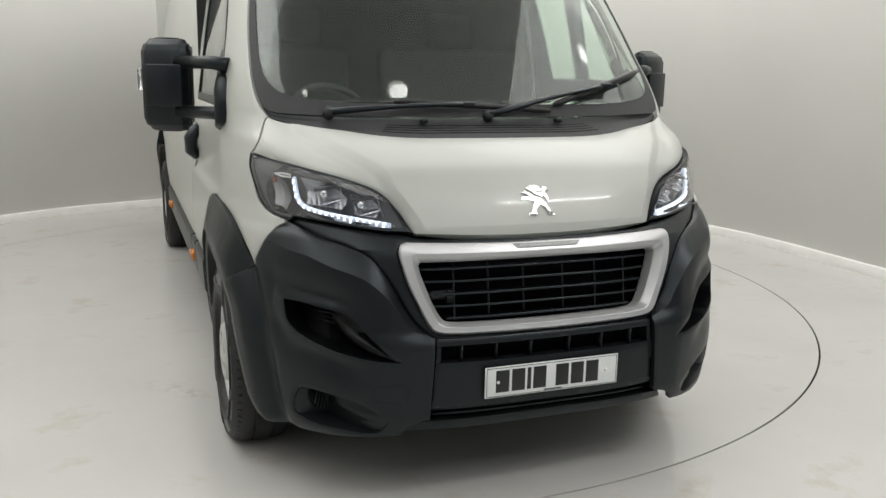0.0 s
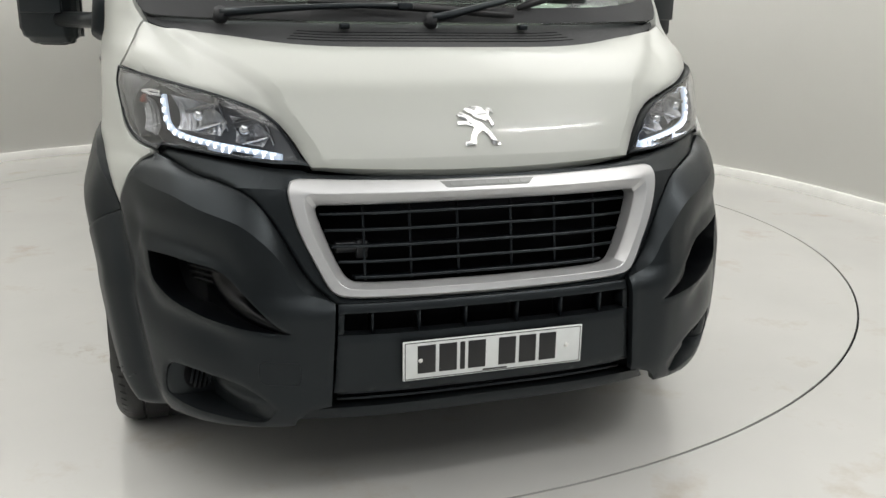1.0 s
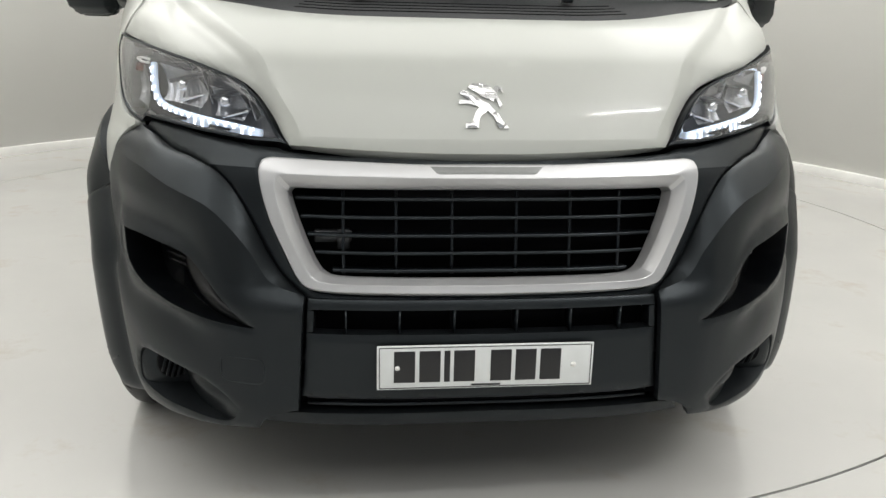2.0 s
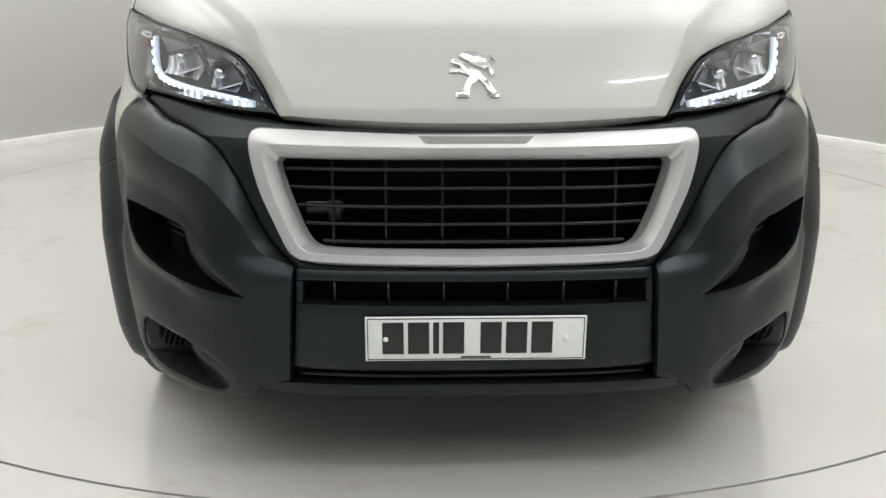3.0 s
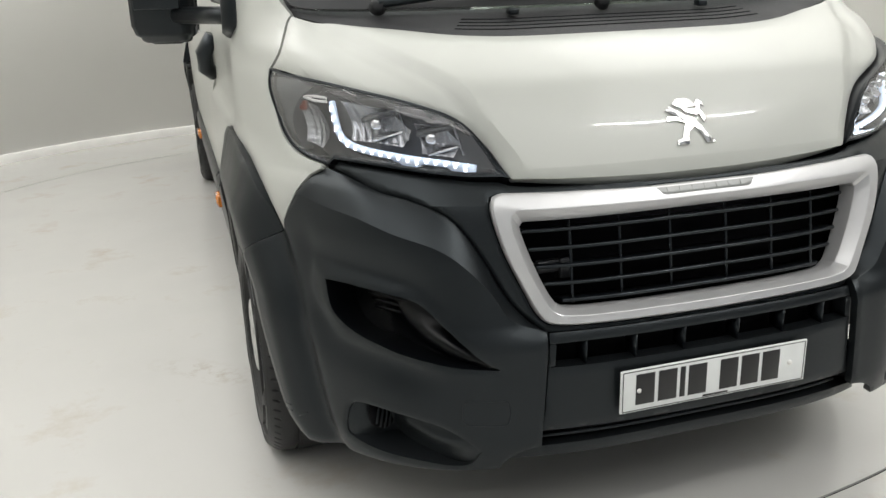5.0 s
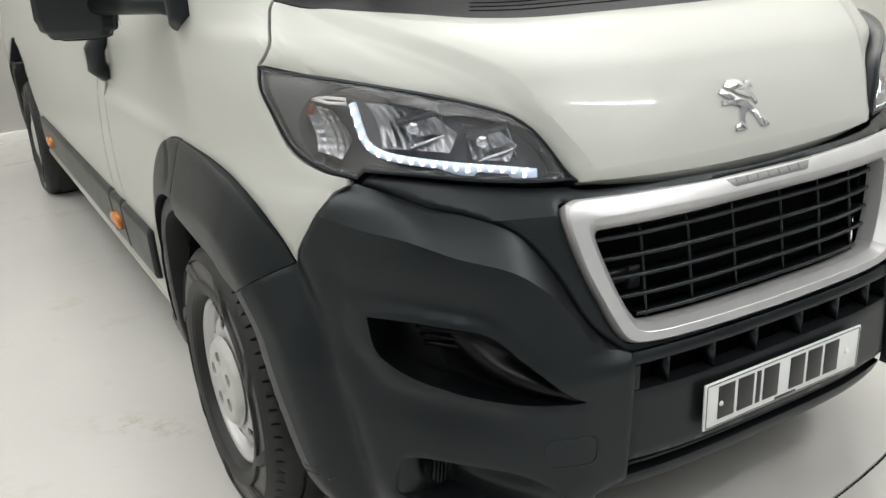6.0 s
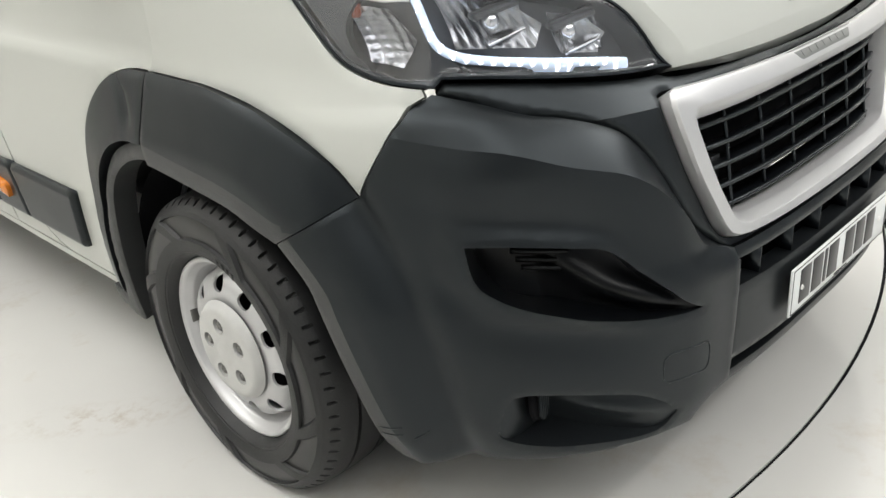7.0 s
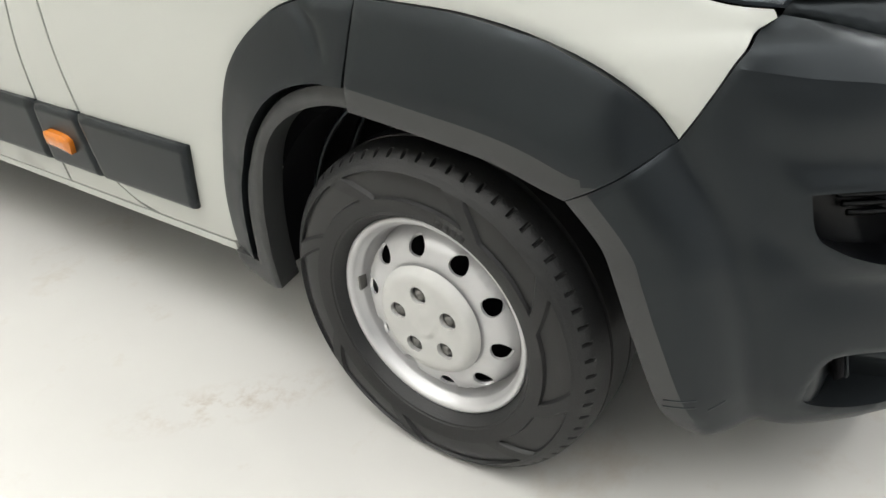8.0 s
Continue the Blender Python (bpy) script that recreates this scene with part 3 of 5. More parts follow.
def wing(side):
    up = np.vstack([PILLAR_IN])
    lp = loop(WING_EDGE[::-1][:-1], LAMP_OUT[1:], BONNET_SIDE, up, DOOR_EDGE[::-1], ARCH_OUT[::-1])

    def relief(v):
        edge = bumper_out(WING_EDGE) - 0.001
        fine = curve(WING_EDGE, 0.003)
        edge = np.interp(fine[:, 1], WING_EDGE[::-1, 1], edge[::-1])
        near = ((v[:, None] - fine[None]) ** 2).sum(2).argmin(1)
        return edge[near] * (1 - ease(gap_to(v, WING_EDGE, False) / 0.30))

    w = panel("front_wing", [inset(lp, 0.0015)], WHITE, van, side, res=0.015, relief=relief, rim=0.0025, depth=0.03)
    trim = loop(BONNET_SIDE[::-1][:3], PILLAR_IN, DOOR_EDGE[::-1][:26])
    panel("pillar_trim", [inset(trim, 0.004)], DASH, w, side, res=0.08, off=-0.032, rim=0, depth=0)


def P(x, z):
    """A place on the bumper corner, which stands proud of the skin."""
    return X(x, z, 0.035)


SCOOP_OUT = loop(curve([P(0.915, 0.79), P(0.833, 0.775), P(0.745, 0.755), P(0.70, 0.738), P(0.65, 0.682), P(0.60, 0.632), P(0.56, 0.59), P(0.505, 0.562)]), curve([P(0.505, 0.562), P(0.568, 0.525), P(0.66, 0.536), P(0.75, 0.56), P(0.825, 0.58), P(0.88, 0.60), P(0.91, 0.65), P(0.926, 0.71), P(0.915, 0.79)]))
SCOOP_IN = loop(curve([P(0.888, 0.742), P(0.836, 0.739), P(0.77, 0.727), P(0.718, 0.713), P(0.686, 0.685), P(0.662, 0.652), P(0.64, 0.626), P(0.606, 0.600), P(0.58, 0.579), P(0.552, 0.562)], 0.009), curve([P(0.552, 0.562), P(0.60, 0.564), P(0.66, 0.571), P(0.70, 0.579), P(0.745, 0.590), P(0.785, 0.603), P(0.83, 0.617), P(0.862, 0.638), P(0.882, 0.675), P(0.888, 0.742)], 0.009))
FOG_OUT = loop(curve([P(0.866, 0.38), P(0.858, 0.428), P(0.84, 0.446), P(0.785, 0.442), P(0.69, 0.420), P(0.63, 0.385), P(0.595, 0.353)], 0.009), curve([P(0.595, 0.353), P(0.63, 0.315), P(0.73, 0.318), P(0.81, 0.326), P(0.86, 0.348), P(0.866, 0.38)], 0.009))
CREASE = curve([X(0.43, 0.636), X(0.50, 0.664), P(0.56, 0.734), P(0.607, 0.79), P(0.665, 0.834), P(0.751, 0.864), P(0.819, 0.893), P(0.88, 0.908), Y(0.423, 0.928, 0.03)], 0.008)
RIB = curve([P(0.79, 0.690), P(0.735, 0.652), P(0.68, 0.616), P(0.63, 0.592), P(0.55, 0.561)], 0.008)
VALLEY = flank_curve([(0.483, 0.822, 0.03), (0.419, 0.71, 0.03), (0.377, 0.593, 0.03), (0.355, 0.48, 0.03), (0.333, 0.293, 0.03)])
LIP = flank_curve([(0.60, 0.755, 0.02), (0.527, 0.648, 0.035), (0.487, 0.517, 0.035), (0.452, 0.392, 0.035), (0.432, 0.34, 0.035)], 0.012)
CREASES = [CREASE, LIP]
# The wheel opening's border: coarse grain, with floor light in its paler grey.
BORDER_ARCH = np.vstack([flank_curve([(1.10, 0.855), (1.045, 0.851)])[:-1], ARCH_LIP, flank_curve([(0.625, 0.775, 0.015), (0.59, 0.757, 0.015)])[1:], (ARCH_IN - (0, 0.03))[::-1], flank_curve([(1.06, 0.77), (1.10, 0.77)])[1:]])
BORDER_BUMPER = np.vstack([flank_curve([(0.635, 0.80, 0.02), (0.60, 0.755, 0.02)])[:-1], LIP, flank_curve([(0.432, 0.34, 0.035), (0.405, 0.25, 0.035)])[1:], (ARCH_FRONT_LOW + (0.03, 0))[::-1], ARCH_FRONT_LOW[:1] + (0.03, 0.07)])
BAND = loop(FOLD, WING_EDGE[WING_EDGE[:, 1] > 0.93], CREASE[::-1])


def bumper_out(v):
    """How far the bumper corner stands out of the skin."""
    s, z = v[:, 0], v[:, 1]
    step = 0.006 + 0.014 * ease((0.66 - z) / 0.06)
    out = step + (0.034 - step) * ease((s - 0.43) / 0.13)
    # Above the crease the face leans back to the fold.
    a, b = gap_to(v, FOLD, False), gap_to(v, CREASE, False)
    back = -0.010 + 0.020 * ease((s - X(0.74, 0.95)[0]) / 0.13)
    out = np.where(inside(v, BAND), back + (out - back) * a / np.maximum(a + b, 1e-6), out)
    # It draws in towards the wing.
    out = out * (1 - 0.5 * (1 - ease(gap_to(v, WING_EDGE, False) / 0.16)))
    out = out - 0.013 * np.exp(-((gap_to(v, VALLEY, False) / 0.028) ** 2)) * ease((gap_to(v, FOLD, False)) / 0.1)
    # The face falls to a valley round the scoop, and a border rises from it to the lip of the mouth.
    d, e = gap_to(v, SCOOP_OUT), gap_to(v, SCOOP_IN)
    border = np.where(inside(v, SCOOP_IN), 0.0, e / np.maximum(d + e, 1e-6))
    out -= 0.016 * ease((s - 0.60) / 0.16) * np.where(inside(v, SCOOP_OUT), border, np.exp(-((d / 0.055) ** 2)))
    # Behind the valley the flare swells, then a flat lip runs along the wheel arch.
    behind = s > np.interp(z, VALLEY[::-1, 1], VALLEY[::-1, 0])
    out += 0.030 * behind * ease(gap_to(v, VALLEY, False) / 0.10)
    out -= 0.010 * np.clip(1 - gap_to(v, ARCH_FRONT_LOW, False) / 0.045, 0, 1)
    # The lower edge is tucked under.
    return out - 0.03 * np.clip((0.31 - z) / 0.06, 0, 1) ** 2


def well(name, mouth, floor, parent, side, res, lines=(), material=None, label=""):
    """A moulded pocket: a wall from the mouth in to a floor whose depth is given by a function."""
    mouth = inset(mouth, 0.0005)
    n = skin_normal(mouth[:, 0], mouth[:, 1])
    at = skin(mouth[:, 0], mouth[:, 1])
    top, low = bumper_out(mouth) - 0.006, floor(mouth) - 0.004
    low = np.minimum(low, top - 0.003)
    k = np.array((side, 1, 1))
    rows = [(at + n * (top + (low - top) * t)[:, None]) * k for t in (0, 0.08, 0.5, 1)]

    def place(v):
        m = skin_normal(v[:, 0], v[:, 1])
        return (skin(v[:, 0], v[:, 1]) + m * floor(v)[:, None]) * k, m * k

    bm = sheet([inset(mouth, -0.001)], res, place, 0, False, side < 0, lines)
    rings = [[bm.verts.new(p) for p in row.tolist()] for row in rows]
    area = (mouth[:, 0] * np.roll(mouth[:, 1], -1) - np.roll(mouth[:, 0], -1) * mouth[:, 1]).sum()
    for a, b in zip(rings, rings[1:]):
        for i in range(len(mouth)):
            j = (i + 1) % len(mouth)
            q = (a[i], b[i], b[j], a[j])
            bm.faces.new(q if (area > 0) != (side > 0) else q[::-1])
    return part(name, bm, material or SHINY, parent, label)


def bumper(side):
    low = curve([Y(0.450, 0.29, 0.035), Y(0.40, 0.278, 0.035), P(0.86, 0.274), P(0.80, 0.279), P(0.73, 0.287), P(0.66, 0.296), P(0.60, 0.303), X(0.530, 0.308)])
    notch = curve([X(0.530, 0.308), X(0.520, 0.33), X(0.49, 0.348), X(0.441, 0.357)])
    seam = curve([X(0.441, 0.357), X(0.436, 0.45), X(0.425, 0.634)])
    lp = inset(loop(FOLD, WING_EDGE, ARCH_SEAM, ARCH_FRONT_LOW, low, notch, seam), 0.0012)
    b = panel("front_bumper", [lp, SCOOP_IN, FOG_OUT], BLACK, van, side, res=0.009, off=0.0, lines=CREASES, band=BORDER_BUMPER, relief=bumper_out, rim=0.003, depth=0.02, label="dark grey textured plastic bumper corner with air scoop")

    def scoop_floor(v):
        reach = np.clip((v[:, 0] - P(0.575, 0.57)[0]) / 0.26, 0, 1)
        ridge = np.exp(-((gap_to(v, RIB, False) / 0.028) ** 2))
        return bumper_out(v) - 0.010 - 0.085 * reach ** 0.8 + 0.024 * ridge * (0.15 + 0.85 * np.sin(np.clip(reach, 0, 1) * math.pi)) * ease(gap_to(v, SCOOP_IN) / 0.02)

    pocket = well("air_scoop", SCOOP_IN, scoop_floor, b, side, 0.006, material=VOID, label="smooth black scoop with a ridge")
    # Louvres at the outer end of the scoop.
    for k in range(4):
        z = 0.718 - 0.015 * k
        pts = [on_skin(P(x, z)[0], z - 0.010 * (0.82 - x) / 0.08, -0.040, side) for x in np.linspace(0.755 - 0.004 * k, 0.845 - 0.006 * k, 7)]
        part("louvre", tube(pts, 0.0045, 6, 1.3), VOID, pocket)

    def fog_floor(v):
        s = v[:, 0]
        inner, outer = P(0.60, 0.37)[0], P(0.80, 0.39)[0]
        t = np.clip((s - inner) / (outer - inner), 0, 1)
        out = P(0.865, 0.39)[0]
        rise = ease((s - outer) / (out - outer))
        bend = 0.012 * np.exp(-(((v[:, 1] - 0.365 - 0.02 * t) / 0.016) ** 2)) * np.sin(t * math.pi)
        return bumper_out(v) - 0.006 - 0.075 * t ** 1.2 * (1 - rise) + bend

    vent = well("lower_pocket", FOG_OUT, fog_floor, b, side, 0.009, material=BLACK)
    # A round louvred vent in the pocket, turned to the middle of the van.
    centre = on_skin(P(0.82, 0.395)[0], 0.395, -0.028, side)
    face = Matrix.Translation(centre) @ Vector((-side * 0.45, -0.88, 0.12)).to_track_quat("Z", "Y").to_matrix().to_4x4()
    bm = bmesh.new()
    bmesh.ops.create_cone(bm, cap_ends=True, segments=28, radius1=0.044, radius2=0.040, depth=0.012, matrix=face)
    disc_part = part("round_vent", bm, DARK, vent)
    for k in range(5):
        h = -0.028 + 0.014 * k
        half = math.sqrt(0.040 ** 2 - h * h)
        pts = [face @ Vector((0.94 * h + 0.34 * u, 0.94 * u - 0.34 * h, 0.012)) for u in np.linspace(-half, half, 4)]
        part("louvre", tube(pts, 0.003, 6), BLACK, disc_part)
    # Three thin drain slots low on the flare.
    for y, z, long in ((0.447, 0.374, 0.05), (0.448, 0.359, 0.05), (0.392, 0.363, 0.025)):
        row = np.array([Y(y - long * (t - 0.5), z + 0.012 * (t - 0.5), 0.04) for t in np.linspace(0, 1, 6)])
        row = [on_skin(*q, float(o), side) for q, o in zip(row, bumper_out(row) + 0.0002)]
        part("drain_slot", tube(row, 0.0016, 6), SHINY, b)
    # The thin tow-eye cover line.
    if side < 0:
        cover = loop(curve([X(0.526, 0.487), X(0.60, 0.489)], 0.01), curve([X(0.60, 0.489), X(0.612, 0.478)], 0.005), curve([X(0.612, 0.478), X(0.612, 0.436)], 0.01), curve([X(0.612, 0.436), X(0.60, 0.426)], 0.005), curve([X(0.60, 0.426), X(0.526, 0.424)], 0.01), curve([X(0.526, 0.424), X(0.515, 0.436), X(0.515, 0.476), X(0.526, 0.487)], 0.008))
        seam = [on_skin(s, z, o + 0.0002, side) for (s, z), o in zip(cover, bumper_out(cover))]
        part("tow_eye_cover_seam", tube(seam + seam[:1], 0.0012, 6), SHINY, b)
    return b


FRAME_OUT = curve([X(0.0, 0.939), X(0.15, 0.940), X(0.34, 0.946), X(0.495, 0.948), X(0.519, 0.943), X(0.528, 0.92), X(0.522, 0.876), X(0.503, 0.81), X(0.470, 0.735), X(0.443, 0.678), X(0.425, 0.657), X(0.395, 0.647), X(0.30, 0.642), X(0.0, 0.638)])
FRAME_IN = curve([X(0.0, 0.886), X(0.30, 0.886), X(0.452, 0.886), X(0.464, 0.882), X(0.466, 0.868), X(0.452, 0.82), X(0.428, 0.757), X(0.405, 0.711), X(0.388, 0.69), X(0.355, 0.680), X(0.25, 0.677), X(0.0, 0.675)])


def frame_drop(v):
    """The frame's top bar leans back above a crease that runs in from its outer corners."""
    x, z = np.abs(v[:, 0]), v[:, 1]
    d = z - np.interp(x, [0.0, X(0.36, 0.9)[0], X(0.526, 0.92)[0]], [0.892, 0.892, 0.926])
    return -0.22 * (d + np.sqrt(d * d + 0.002 ** 2)) / 2 * ease((z - 0.86) / 0.03)


def grille():
    def spread(line, corners):
        """Half an outline cut into the same number of steps between its corners."""
        line = np.array(line)
        cuts = [0] + [int(((line - X(*c)) ** 2).sum(1).argmin()) for c in corners] + [len(line) - 1]
        rows = []
        for a, b, n in zip(cuts, cuts[1:], (40, 24, 34)):
            rows.append(curve(line[a:b + 1], 0.001)[np.linspace(0, len(curve(line[a:b + 1], 0.001)) - 1, n, endpoint=False).astype(int)])
        return np.vstack(rows + [line[-1:]])

    out, low = spread(FRAME_OUT, [(0.524, 0.936), (0.425, 0.657)]), spread(FRAME_IN, [(0.466, 0.876), (0.385, 0.689)])
    out, low = loop(out, flip(out)), loop(low, flip(low))
    # The section: a return, a narrow rounded edge, a broad flat face, a bevel into the opening and its return.
    section = [(0.0, -0.035), (0.0, 0.000), (0.02, 0.006), (0.09, 0.013), *[(t, 0.0135) for t in np.linspace(0.13, 0.60, 14).tolist()], (0.64, 0.0125), (0.80, -0.0003), (0.97, -0.014), (1.0, -0.018), (1.0, -0.06)]
    bm = bmesh.new()
    rings = []
    for t, o in section:
        q = out + (low - out) * t
        rings.append([bm.verts.new(p) for p in (skin(q[:, 0], q[:, 1]) + skin_normal(q[:, 0], q[:, 1]) * (o + 0.004 + frame_drop(q))[:, None]).tolist()])
    for a, b in zip(rings, rings[1:]):
        for k in range(len(out)):
            m = (k + 1) % len(out)
            bm.faces.new((a[k], b[k], b[m], a[m]))
    bmesh.ops.recalc_face_normals(bm, faces=bm.faces)
    for e in bm.edges:
        e.smooth = e.calc_face_angle(0) < 0.30
    f = part("grille_frame", bm, SILVER, van, "satin silver plastic grille frame")
    # The sunk badge plate in its top bar, with plain bars.
    plate_line = np.array([X(-0.150, 0.9375), X(-0.128, 0.918), X(-0.112, 0.9125), X(0.112, 0.9125), X(0.128, 0.918), X(0.150, 0.9375)])
    panel("badge_plate", [plate_line], BADGE, f, res=0.01, off=0.0185, relief=frame_drop, rim=0.002, depth=0.004, label="darker grey badge plate")
    for k in range(7):
        x = -0.099 + 0.033 * k
        bar = np.array([X(x - 0.008, 0.920), X(x + 0.008, 0.920), X(x + 0.008, 0.931), X(x - 0.008, 0.931)])
        panel("badge_bar", [bar], BADGE, f, res=0.05, off=0.0195, relief=frame_drop, rim=0, depth=0.003)
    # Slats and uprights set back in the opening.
    # A black sheet gives the shade behind the slats.
    g = part("grille_backing", block(0, 0.22, 0.79, 1.0, 0.02, 0.32), DARK, van, "black sheet standing in for the shade behind the grille slats")
    for z in (0.862, 0.817, 0.773, 0.732, 0.692):
        wide = float(np.interp(z, [0.68, 0.71, 0.757, 0.82, 0.87], [0.345, 0.398, 0.421, 0.444, 0.458]))
        pts = [on_skin(X(x, z)[0], z, -0.035 - 0.012 * (abs(x) / wide) ** 4) for x in np.linspace(-wide, wide, 25)]
        deep = z in (0.862, 0.773, 0.692)
        bm = bmesh.new()
        rows = []
        for p in pts:
            rows.append([bm.verts.new(p + Vector(q)) for q in ((0, 0, 0.0042), (0, -0.004, 0.0015), (0, -0.003, -0.0042), (0, 0.05 if deep else 0.03, -0.012), (0, 0.05 if deep else 0.03, -0.006))])
        for a, b in zip(rows, rows[1:]):
            for i in range(5):
                bm.faces.new((a[i], b[i], b[(i + 1) % 5], a[(i + 1) % 5]))
        bmesh.ops.recalc_face_normals(bm, faces=bm.faces)
        part("slat", bm, SHINY, g)
    for x in (-0.34, -0.212, -0.077, 0.079, 0.213, 0.341):
        low, high = (0.684, 0.882)
        pts = [on_skin(X(x, z)[0], z, -0.045) for z in np.linspace(low, high, 6)]
        part("upright", tube(pts, 0.004, 6), SHINY, g)
    # A latch bracket on the viewer's side of the opening.
    lat = block(-0.36, 0.16, 0.755, 0.09, 0.02, 0.03, bevel=0.004)
    box(lat, -0.335, 0.15, 0.75, 0.03, 0.02, 0.05, bevel=0.003)
    part("latch", lat, BEZEL_DARK, g, "grey metal latch bracket")


def centre_panel():
    half = np.vstack([curve([X(0.0, 0.629), X(0.418, 0.631)]), curve([X(0.418, 0.631), X(0.43, 0.45), X(0.437, 0.388)])[1:], curve([X(0.437, 0.388), X(0.0, 0.384)])[1:]])
    whole = loop(half, flip(half))
    slot_half = np.vstack([curve([X(0.0, 0.606), X(0.395, 0.607), X(0.405, 0.603)]), curve([X(0.405, 0.603), X(0.408, 0.552)])[1:], curve([X(0.408, 0.552), X(0.398, 0.548), X(0.0, 0.546)])[1:]])
    slot = loop(slot_half, flip(slot_half))
    c = panel("bumper_centre", [whole, slot], BLACK, van, res=0.012, off=0.004, rim=0.004, depth=0.04, label="dark grey plastic bumper centre with slotted intake")
    for x in (-0.331, -0.205, -0.075, 0.075, 0.207, 0.332):
        part("slot_rib", block(x, float(skin(X(x, 0.576)[0], 0.576)[1]) + 0.03, 0.576, 0.005, 0.05, 0.058), SHINY, c)
    # Black block drawn for the shade behind the slot.
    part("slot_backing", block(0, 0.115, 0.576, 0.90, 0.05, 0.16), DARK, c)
    # The lower intake and lip.
    lip_half = np.vstack([curve([X(0.0, 0.330), X(0.40, 0.327), X(0.515, 0.318)]), curve([X(0.515, 0.318), X(0.535, 0.286)])[1:], curve([X(0.535, 0.286), X(0.40, 0.289), X(0.0, 0.292)])[1:]])
    panel("lower_lip", [loop(lip_half, flip(lip_half))], BLACK, c, res=0.02, off=-0.014, rim=0.004, depth=0.04)
    for z in (0.374, 0.352):
        pts = [on_skin(X(x, z)[0], z, -0.03) for x in np.linspace(-0.43, 0.43, 15)]
        part("lower_slat", tube(pts, 0.007, 6, 0.8), SHINY, c)
    # The same black shade block behind the lower intake.
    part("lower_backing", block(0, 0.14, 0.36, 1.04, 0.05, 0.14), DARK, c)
    # The number plate, its border line and plain bars for the characters.
    plate = part("number_plate", block(0, 0.0, 0.4735, 0.52, 0.006, 0.111, bevel=0.0025), PLATE, c, "white reflective number plate")
    plate.rotation_euler = (0, 0, 0)
    for x, wide in ((-0.195, 0.05), (-0.135, 0.05), (-0.094, 0.014), (-0.053, 0.05), (0.035, 0.05), (0.095, 0.05), (0.155, 0.05)):
        part("character_bar", block(x, -0.0035, 0.476, wide, 0.002, 0.079, bevel=0.0006), INK, plate)
    for x, z, sx, sz in ((0, 0.5245, 0.508, 0.0018), (0, 0.4225, 0.508, 0.0018), (-0.254, 0.4735, 0.0018, 0.102), (0.254, 0.4735, 0.0018, 0.102)):
        part("border_line", block(x, -0.0033, z, sx, 0.0012, sz), INK, plate)
    part("small_print", block(0, -0.0034, 0.4275, 0.07, 0.0012, 0.004), INK, plate)
    for x in (-0.212, 0.212):
        bm = bmesh.new()
        bmesh.ops.create_cone(bm, cap_ends=True, segments=16, radius1=0.007, radius2=0.005, depth=0.004, matrix=pose(x * 1.0, -0.005, 0.4735, 90))
        part("screw_cap", bm, TRIM, plate)


def surround():
    """The smooth black band between bonnet, lamps, bumper and grille frame."""
    top = np.vstack([curve([X(0.0, 0.953), X(0.38, 0.962), X(0.47, 0.967), X(0.49, 0.972)]), LAMP_LOW[2:] - (0, 0.004)])
    half = np.vstack([top, curve([X(0.825, 1.006), X(0.842, 0.99)])[1:], FOLD[::-1][1:], curve([X(0.425, 0.634), X(0.0, 0.631)])[1:]])
    outer = loop(half, flip(half))
    hole = loop(FRAME_OUT, flip(FRAME_OUT))
    def sink(v):
        """It dips under the folded edge of the bumper."""
        both = np.abs(v[:, :1] * (1, 0)) + v * (0, 1)
        return -0.006 * (1 - ease(gap_to(both, FOLD, False) / 0.008))

    def shoulder(v):
        """An upright face rises to a crease level with the frame's own; above it one flat facet leans back to the lamp."""
        x, z = np.abs(v[:, 0]), v[:, 1]
        high = np.interp(x, top[:, 0], top[:, 1])
        up = np.clip((z - 0.926) / np.maximum(high - 0.926, 0.01), 0, 1)
        low = float(NOSE(0.926))
        facet = low + (NOSE(high) - low) * up
        return np.where(z > 0.926, facet - NOSE(z), 0) * ease((x - X(0.46, 0.95)[0]) / 0.05)

    crease = curve([X(0.526, 0.926), X(0.60, 0.926), X(0.66, 0.926)], 0.008)
    panel("grille_surround", [outer, inset(hole, -0.003)], BLACK, van, res=0.008, off=-0.010, relief=sink, shift=shoulder, lines=[crease, flip(crease)], rim=0.003, depth=0.03, label="smooth black plastic band round the grille frame")
    # A black sheet behind every gap, its colour standing in for the shade.
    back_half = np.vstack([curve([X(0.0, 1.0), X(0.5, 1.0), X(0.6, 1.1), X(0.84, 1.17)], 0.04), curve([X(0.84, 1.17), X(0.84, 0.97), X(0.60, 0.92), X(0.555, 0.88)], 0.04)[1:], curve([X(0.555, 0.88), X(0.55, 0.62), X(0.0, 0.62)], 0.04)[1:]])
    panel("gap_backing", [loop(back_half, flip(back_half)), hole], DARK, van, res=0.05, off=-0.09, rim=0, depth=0)


